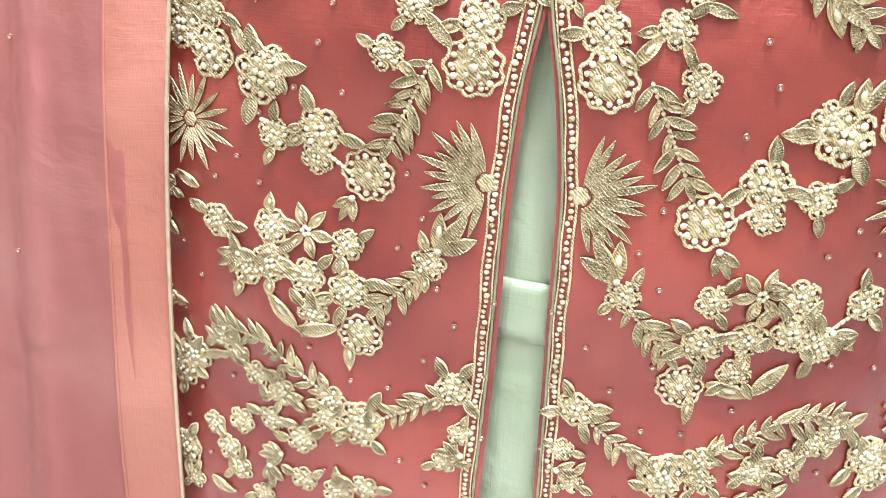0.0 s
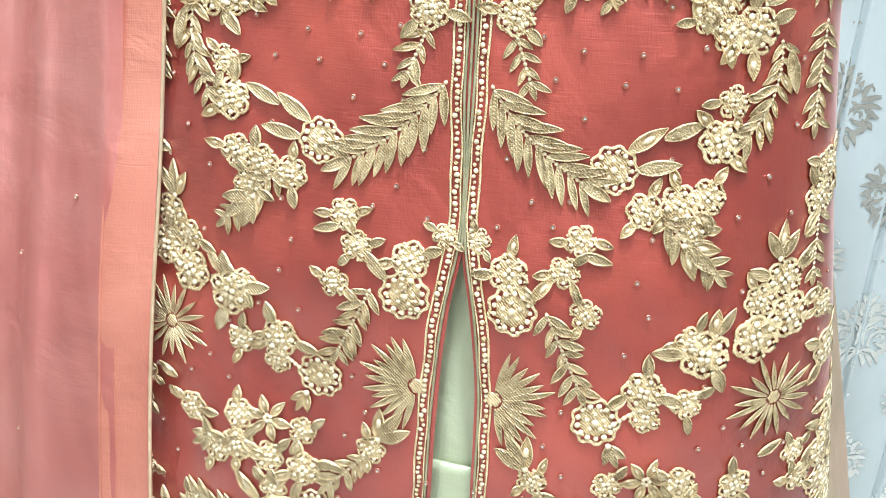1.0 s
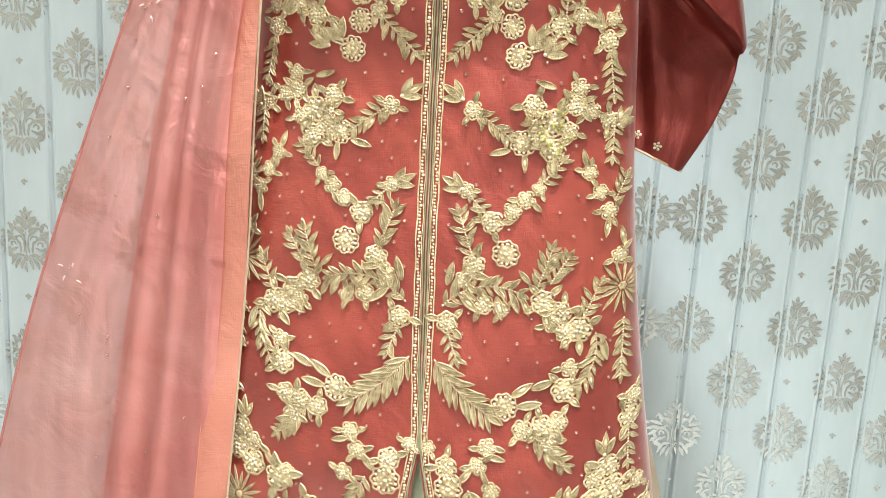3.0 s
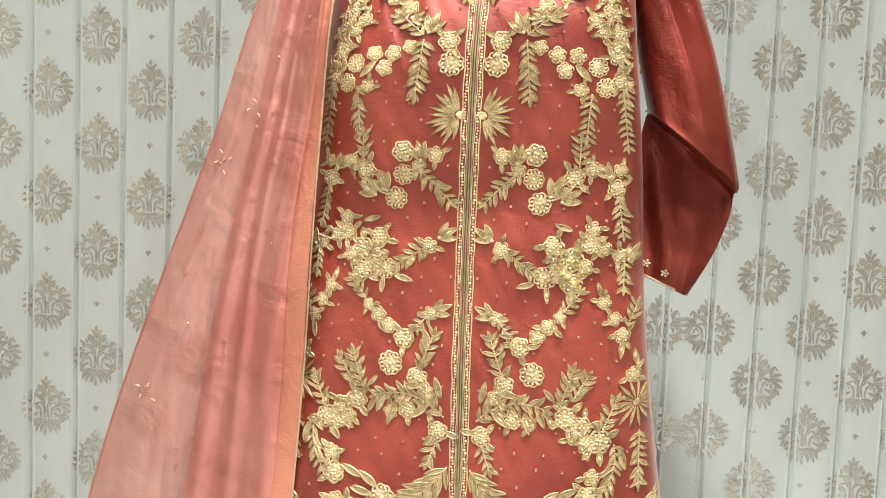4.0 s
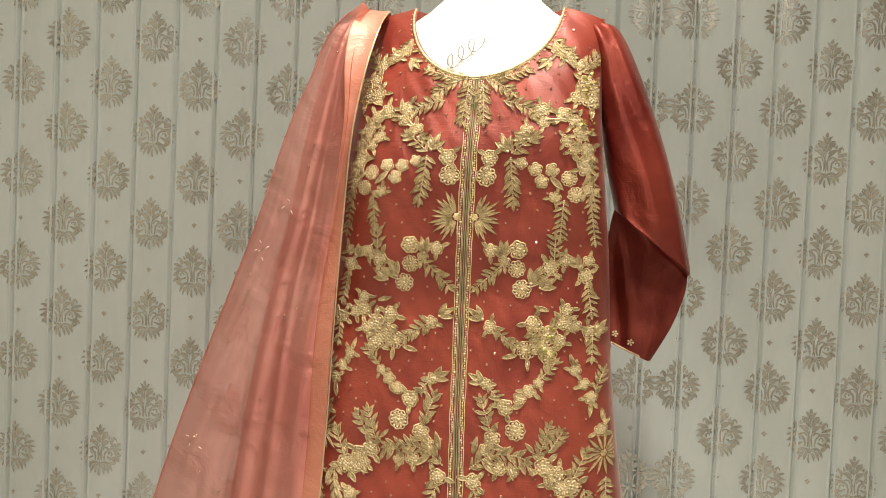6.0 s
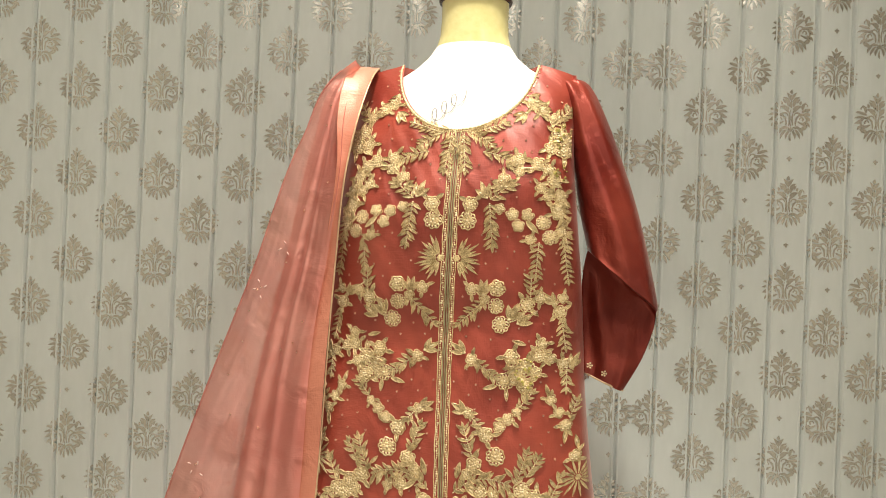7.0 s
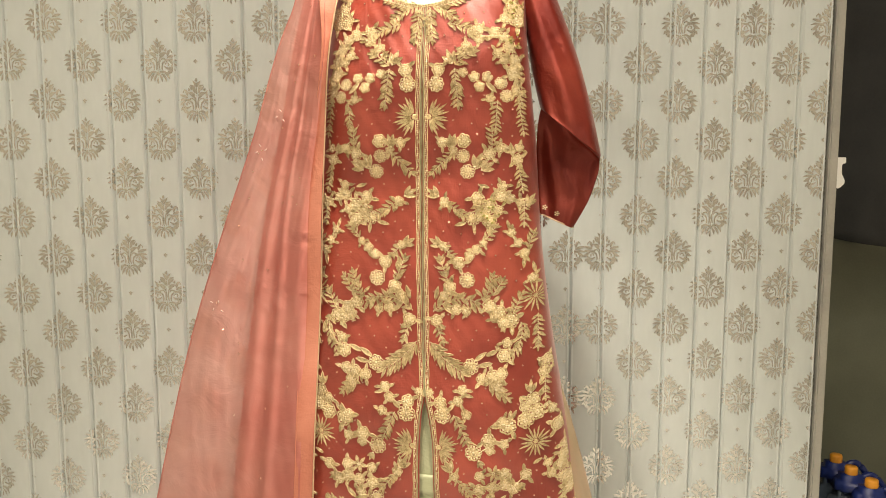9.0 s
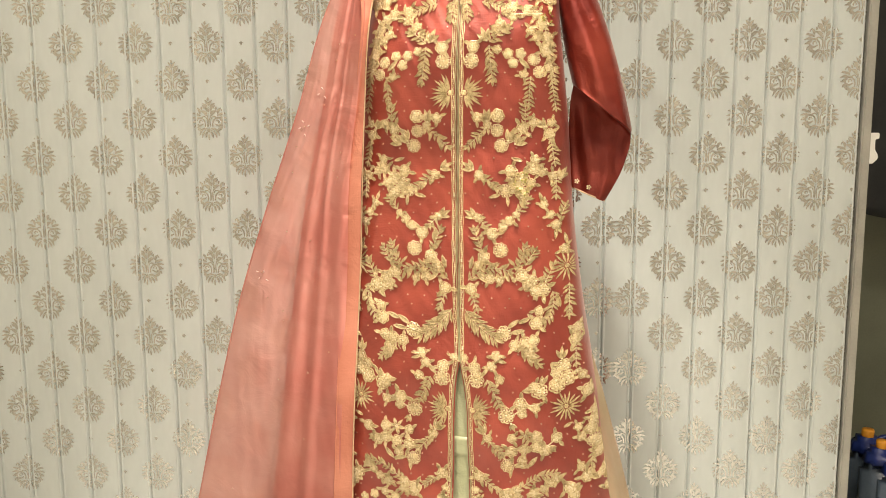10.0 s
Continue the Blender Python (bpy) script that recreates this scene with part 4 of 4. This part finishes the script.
# gold edge and small flowers at the cuff
for side in (1, -1):
    inner, outer, thick, deep = SLEEVE_RINGS[-1]
    line = []
    for j in range(33):
        w = 2 * math.pi * j / 32
        c, q = math.cos(w), math.sin(w)
        p = [(a + b) / 2 + (b - a) / 2 * c for a, b in zip(inner, outer)]
        line.append((side * p[0], p[1] - (thick if q > 0 else deep) * abs(q) ** 0.8 * (1 if q > 0 else -1), p[2] + 0.001))
    verts = []
    for x, y, z in line:
        for k in range(6):
            g = math.pi * k / 3
            verts.append((x * (1 + 0.008 * math.cos(g)), y + 0.0016 * math.cos(g), z + 0.0016 * math.sin(g)))
    link_mesh("cuff_braid", verts, grid_faces(33, 6, True), BRAID, kameez, "thin gold braid round the cuff")
    for x, z in ((0.226, 0.957), (0.252, 0.944)):
        st = Stitch()
        for j in range(5):
            st.ball(x + 0.004 * math.cos(j * 1.257), z + 0.004 * math.sin(j * 1.257), 0.002)
        st.ball(x, z, 0.002)
        v = np.array(st.verts)
        link_mesh("cuff_flower", np.stack([side * v[:, 0], 0.092 - 0.02 - v[:, 2], v[:, 1]], -1), st.faces, [THREAD, PEARL], kameez, slots=st.slots)

# crystals sewn over the open cloth
v, f = turned([(0.0019, 0.0), (0.0021, 0.0007), (0.0017, 0.0011), (0.0012, 0.0008)], 8)
v2, f2 = turned([(0.0013, 0.0006), (0.0008, 0.0015), (0.0002, 0.0017)], 6)
sequin_faces = f + [tuple(len(v) + k for k in q) for q in f2]
sequin_mesh = None
for row in range(54):
    z = 0.19 + row * 0.0235
    for col in range(9):
        du = 0.022 + 0.034 * (col + 0.5 * (row % 2)) + needle.uniform(-0.006, 0.006)
        zz = z + needle.uniform(-0.006, 0.006)
        if any((du - a) ** 2 + (zz - b) ** 2 < c * c for a, b, c in taken) or du > half_width(zz) * 0.93 or zz > top_edge(du) - 0.012:
            continue
        for side in (1, -1):
            u = float(middle(zz)) + side * du * (1.0 if side > 0 else 1.06)
            p = Vector(cloth_point(np.array(u), np.array(zz), 0.0005))
            a = Vector(cloth_point(np.array(u + 0.003), np.array(zz), 0.0005)) - p
            b = Vector(cloth_point(np.array(u), np.array(zz + 0.003), 0.0005)) - p
            normal = a.cross(b).normalized()
            if sequin_mesh is None:
                ob = link_mesh("sequin", v + v2, sequin_faces, [COPPER, CRYSTAL], kameez, smooth=False, slots=[0] * len(f) + [1] * len(f2))
                sequin_mesh = ob.data
            else:
                ob = new("sequin", sequin_mesh)
                ob.parent = kameez
            ob.matrix_basis = Matrix.Translation(p) @ normal.to_track_quat("Z", "Y").to_matrix().to_4x4() @ Matrix.Rotation(needle.uniform(0, 6), 4, "Z")

# gathered loop and seam of the underskirt in the slit, and the piped edges of the shawl
def ribbon(name, line, r, mat, parent, label=""):
    pts = [Vector(p) for p in line]
    verts = []
    for i, p in enumerate(pts):
        d = (pts[min(i + 1, len(pts) - 1)] - pts[max(i - 1, 0)]).normalized()
        a = d.orthogonal().normalized()
        b = d.cross(a)
        for j in range(6):
            q = math.pi * j / 3
            verts.append(p + a * r * math.cos(q) + b * r * math.sin(q))
    return link_mesh(name, verts, grid_faces(len(pts), 6, True), mat, parent, label)


zs = np.linspace(1.477, 0.06, 150)
ribbon("piping", [(float(inner_x(z)) + 0.001, float(drape_y(z)) - 0.004, z) for z in zs], 0.0016, BRAID, dupatta, "thin pale gold piping")
ribbon("seam", [(float(inner_x(z) - border_w(z)) - 0.001, float(drape_y(z)) - 0.004 + 0.004 * math.sin(3 + 5 * z) + 0.002 * math.sin(19 * z), z) for z in zs], 0.0012, BORDER, dupatta, "stitched ribbon seam")
hem = [drape(np.array(1.0), np.array(z)).tolist() for z in np.linspace(1.46, 0.06, 150)]
ribbon("hem", hem, 0.0017, SHEER, dupatta, "rolled hem of the organza")
GLASS = mottled("clear_glass_drop", (0.62, 0.36, 0.32), (0.8, 0.55, 0.5), 0.1, 0.2, scale=90.0, fine=300.0, bump=0.0)
for z, s, turn in ((1.075, 0.8, 0.4), (1.148, 0.62, 2.0), (0.756, 0.84, 1.1)):
    st = Stitch()
    for j, reach in enumerate((0.009, 0.013, 0.011, 0.016)):
        w = turn + 1.45 * j
        st.ball(reach * math.cos(w), reach * math.sin(w), 0.0014, stretch=2.6, turn=w + 0.3)
    p = drape(np.array(s), np.array(z))
    v = np.array(st.verts)
    link_mesh("bead_flower", np.stack([p[0] + v[:, 0], p[1] - 0.002 - v[:, 2], p[2] + v[:, 1]], -1), st.faces, GLASS, dupatta, "spray of four clear glass drops")
shawl_rng = random.Random(3)
for i in range(26):
    z, s = shawl_rng.uniform(0.25, 1.4), shawl_rng.uniform(0.1, 0.9)
    p = Vector(drape(np.array(s), np.array(z)).tolist())
    ob = new("sequin", sequin_mesh)
    ob.parent = dupatta
    ob.matrix_basis = Matrix.Translation(p + Vector((0, -0.001, 0))) @ pose(0, 0, 0, 90, 0, 0)

# ---- silver print on the wall panels ----
def stroke(u, z, turn, length, width):
    c, s = math.cos(turn), math.sin(turn)
    out = []
    for i in range(6):
        t = i / 5
        half = width / 2 * math.sin(math.pi * (0.06 + 0.9 * t) ** 0.75)
        sway = 0.18 * length * math.sin(math.pi * t) * (1 if c > 0 else -1)
        for way in (-1, 1):
            a, b = length * t, half * way + sway * 0.5
            out.append((u + a * c - b * s, z + a * s + b * c))
    return out


# one half of the damask figure in units of its height: across, up, degrees, length, width
FIGURE = [(0.01, 0.31, 60, 0.16, 0.06), (0.03, 0.27, 36, 0.15, 0.06), (0.035, 0.17, 64, 0.18, 0.065), (0.1, 0.24, 58, 0.1, 0.05), (0.16, 0.21, 75, 0.08, 0.05),
          (0.03, 0.12, 18, 0.19, 0.07), (0.2, 0.11, 66, 0.17, 0.06), (0.03, 0.05, 38, 0.15, 0.05), (0.19, 0.07, 14, 0.2, 0.06), (0.22, 0.02, -4, 0.19, 0.06), (0.25, -0.03, -26, 0.14, 0.055),
          (0.04, -0.2, 88, 0.3, 0.036), (0.085, -0.2, 80, 0.17, 0.036), (0.05, -0.24, -8, 0.14, 0.06), (0.19, -0.31, 55, 0.15, 0.06), (0.035, -0.3, -74, 0.17, 0.055), (0.085, -0.28, -64, 0.2, 0.055), (0.14, -0.25, -60, 0.18, 0.055),
          (0.08, -0.08, 45, 0.12, 0.04), (0.15, -0.14, -30, 0.16, 0.05), (0.13, 0.0, 10, 0.12, 0.05), (0.26, 0.08, 28, 0.13, 0.055), (0.3, -0.08, -8, 0.1, 0.05), (0.28, -0.14, -48, 0.11, 0.055)]
SPINE = [(0.0, 0.42, 90, 0.09, 0.065), (0.0, 0.29, 90, 0.12, 0.05), (0.0, 0.15, 90, 0.14, 0.06), (0.0, -0.21, 90, 0.35, 0.036), (0.0, -0.32, 90, 0.1, 0.08), (0.0, -0.5, 90, 0.16, 0.05)]
verts, faces = [], []


def lay(shape, cx, cz, tall, lift):
    base = len(verts)
    for u, z in shape:
        x, zz = cx + u * 1.06 * tall, cz + z * tall
        x = min(max(x, WALL_L + 0.002), WALL_R - 0.003)
        verts.append((x, WALL_Y - float(flute_bow(np.array(x))) - 0.00045 - lift, zz))
    faces.extend((base + 2 * k, base + 2 * k + 1, base + 2 * k + 3, base + 2 * k + 2) for k in range(5))


def scroll(u, z, r, a0, a1, width):
    out = []
    for i in range(6):
        w = radians(a0 + (a1 - a0) * i / 5)
        half = width * 0.46 * (1 - 0.5 * i / 5)
        for way in (-1, 1):
            out.append((u + (r + way * half) * math.cos(w), z + (r + way * half) * math.sin(w)))
    return out


# scrolls of the figure: across, up, radius, from, to, width
SCROLLS = [(0.21, -0.07, 0.095, 130, -150, 0.065), (0.19, -0.07, 0.035, -60, 200, 0.04), (0.22, -0.2, 0.07, 80, -140, 0.055), (0.11, 0.0, 0.055, 20, 190, 0.04), (0.25, 0.19, 0.045, 200, -20, 0.04), (0.06, -0.26, 0.03, 0, 330, 0.03)]
shapes = []
for row in SCROLLS:
    right = scroll(*row)
    shapes += [right, [(-a, b) for a, b in right]]
for u, z, deg, length, width in FIGURE:
    right = stroke(u, z, radians(deg), length, width * 0.96)
    shapes += [right, [(-a, b) for a, b in right]]
for u, z, deg, length, width in SPINE:
    shapes.append(stroke(u, z, radians(deg), length, width * 0.85))
# columns of the print: those left of the join between two lots of panels, then those right of it
COLUMNS = [(-0.855 + 0.0908 * m, m % 2 == 0) for m in range(-9, 10)] + [(0.055 + 0.0875 * m, m % 2 == 0) for m in range(5)] + [(0.49 + 0.088 * m, m % 2 == 0) for m in range(7)]
TALL = 0.107
for cx, raised in COLUMNS:
    pitch = 0.1846 - 0.0055 * cx
    if cx < WALL_L + 0.01:
        continue
    for k in range(-6, 9):
        cz = 1.104 + (k + 0.5 * raised) * pitch
        if cz < 0.06 or cz > CEIL - 0.06:
            continue
        for i, shape in enumerate(shapes):
            if cx + min(a for a, b in shape) * TALL < WALL_R - 0.004:
                lay(shape, cx, cz, TALL, i * 0.000012)
        for turn in (0, 90):
            if cx < WALL_R - 0.01:
                lay([(a, b) for a, b in stroke(-0.05 if turn == 0 else 0, 0.0 if turn == 0 else -0.05, radians(turn), 0.1, 0.045)], cx, cz + pitch / 2, TALL, turn * 0.000001)
tagged(link_mesh("silver_print", verts, faces, FOIL, wall_back, "silver foil damask figures", smooth=True), kind="stuff")

# ---- recess beside the panelled wall ----
def outline_plate(name, pts, y0, y1, mat, parent, label=""):
    bm = bmesh.new()
    vs = [bm.verts.new((x, y0, z)) for x, z in pts]
    face = bm.faces.new(vs)
    ext = bmesh.ops.extrude_face_region(bm, geom=[face])
    bmesh.ops.translate(bm, verts=[g for g in ext["geom"] if isinstance(g, bmesh.types.BMVert)], vec=(0, y1 - y0, 0))
    bmesh.ops.recalc_face_normals(bm, faces=bm.faces[:])
    bmesh.ops.bevel(bm, geom=bm.edges[:], offset=0.0015, segments=2, affect="EDGES")
    return part(name, bm, mat, parent, label)


hook = outline_plate("wall_hook", [(1.053, 1.062), (1.084, 1.062), (1.084, 1.048), (1.075, 1.046), (1.075, 1.022), (1.083, 1.008), (1.083, 0.998), (1.07, 0.986), (1.053, 0.992)], 0.9, 0.915, WHITE_PLASTIC, None)
tagged(hook, "white plastic hook on the edge of the wall", "hook")

bag = tagged(new("garment_bag"), "black cloth garment bag with faded grey printed bars", "garment bag")
verts = []
rows, cols = 40, 30
for i in range(rows):
    for j in range(cols):
        s, t = j / (cols - 1), i / (rows - 1)
        bottom = 0.86 - 0.05 * math.sin(math.pi * min(s * 1.15, 1)) + 0.02 * s
        z = 2.0 + (bottom - 2.0) * t
        verts.append((1.1 + 0.62 * s, 1.15 + 0.02 * math.sin(9 * s + 2 * t) + 0.012 * math.sin(23 * s + 5 * t) * t, z))
cloth = link_mesh("bag_cloth", verts, grid_faces(rows, cols), BLACK, bag)
cloth.modifiers.new("thickness", "SOLIDIFY").thickness = 0.03
for x, z, w, h in ((1.4, 1.16, 0.2, 0.008), (1.4, 1.125, 0.2, 0.008), (1.4, 1.1, 0.2, 0.006), (1.38, 1.05, 0.22, 0.014), (1.36, 0.97, 0.26, 0.026)):
    n = 9
    verts = [(x + w * k / (n - 1), 1.112, z + dz) for dz in (0, h) for k in range(n)]
    link_mesh("printed_bar", verts, grid_faces(2, n), GREY_PRINT, bag)
part("hanger_rail", box(1.08, 1.75, 1.135, 1.15, 2.0, 2.02, 0.004), TRIM, bag, "grey hanging rail")


def jug(x, y, turn):
    root = tagged(new("jug"), "blue plastic jug with an orange screw cap on the floor", "jug", "jugs in the recess")
    root.matrix_basis = pose(x, y, 0, 0, 0, turn)
    part("body", box(-0.06, 0.1, -0.036, 0.036, 0.0, 0.19, 0.018), BLUE_CLEAR, root, "smoky blue plastic body", True)
    bm = box(-0.055, 0.06, -0.034, 0.034, 0.18, 0.235, 0.016)
    for vert in bm.verts:
        if vert.co.z > 0.21:
            vert.co.x = vert.co.x * 0.6 - 0.012
    part("shoulder", bm, BLUE, root, "blue plastic shoulder", True)
    v, f = turned([(0.015, 0.232), (0.016, 0.238), (0.016, 0.252), (0.0145, 0.255), (0.0005, 0.255)], 20)
    cap = link_mesh("cap", v, f, ORANGE, root, "orange screw cap")
    cap.location.x = -0.01
    ring = [(0.02 + 0.05 * k / 8, 0.0, 0.225 - 0.02 * (k / 8) ** 2 + 0.012 * math.sin(math.pi * k / 8)) for k in range(9)] + [(0.085, 0, 0.17)]
    ribbon("handle", ring, 0.009, BLUE, root, "blue moulded handle")


for y, x in ((1.05, 1.185), (0.965, 1.185), (0.88, 1.195)):
    jug(x, y, -6 + 20 * (y - 0.9))
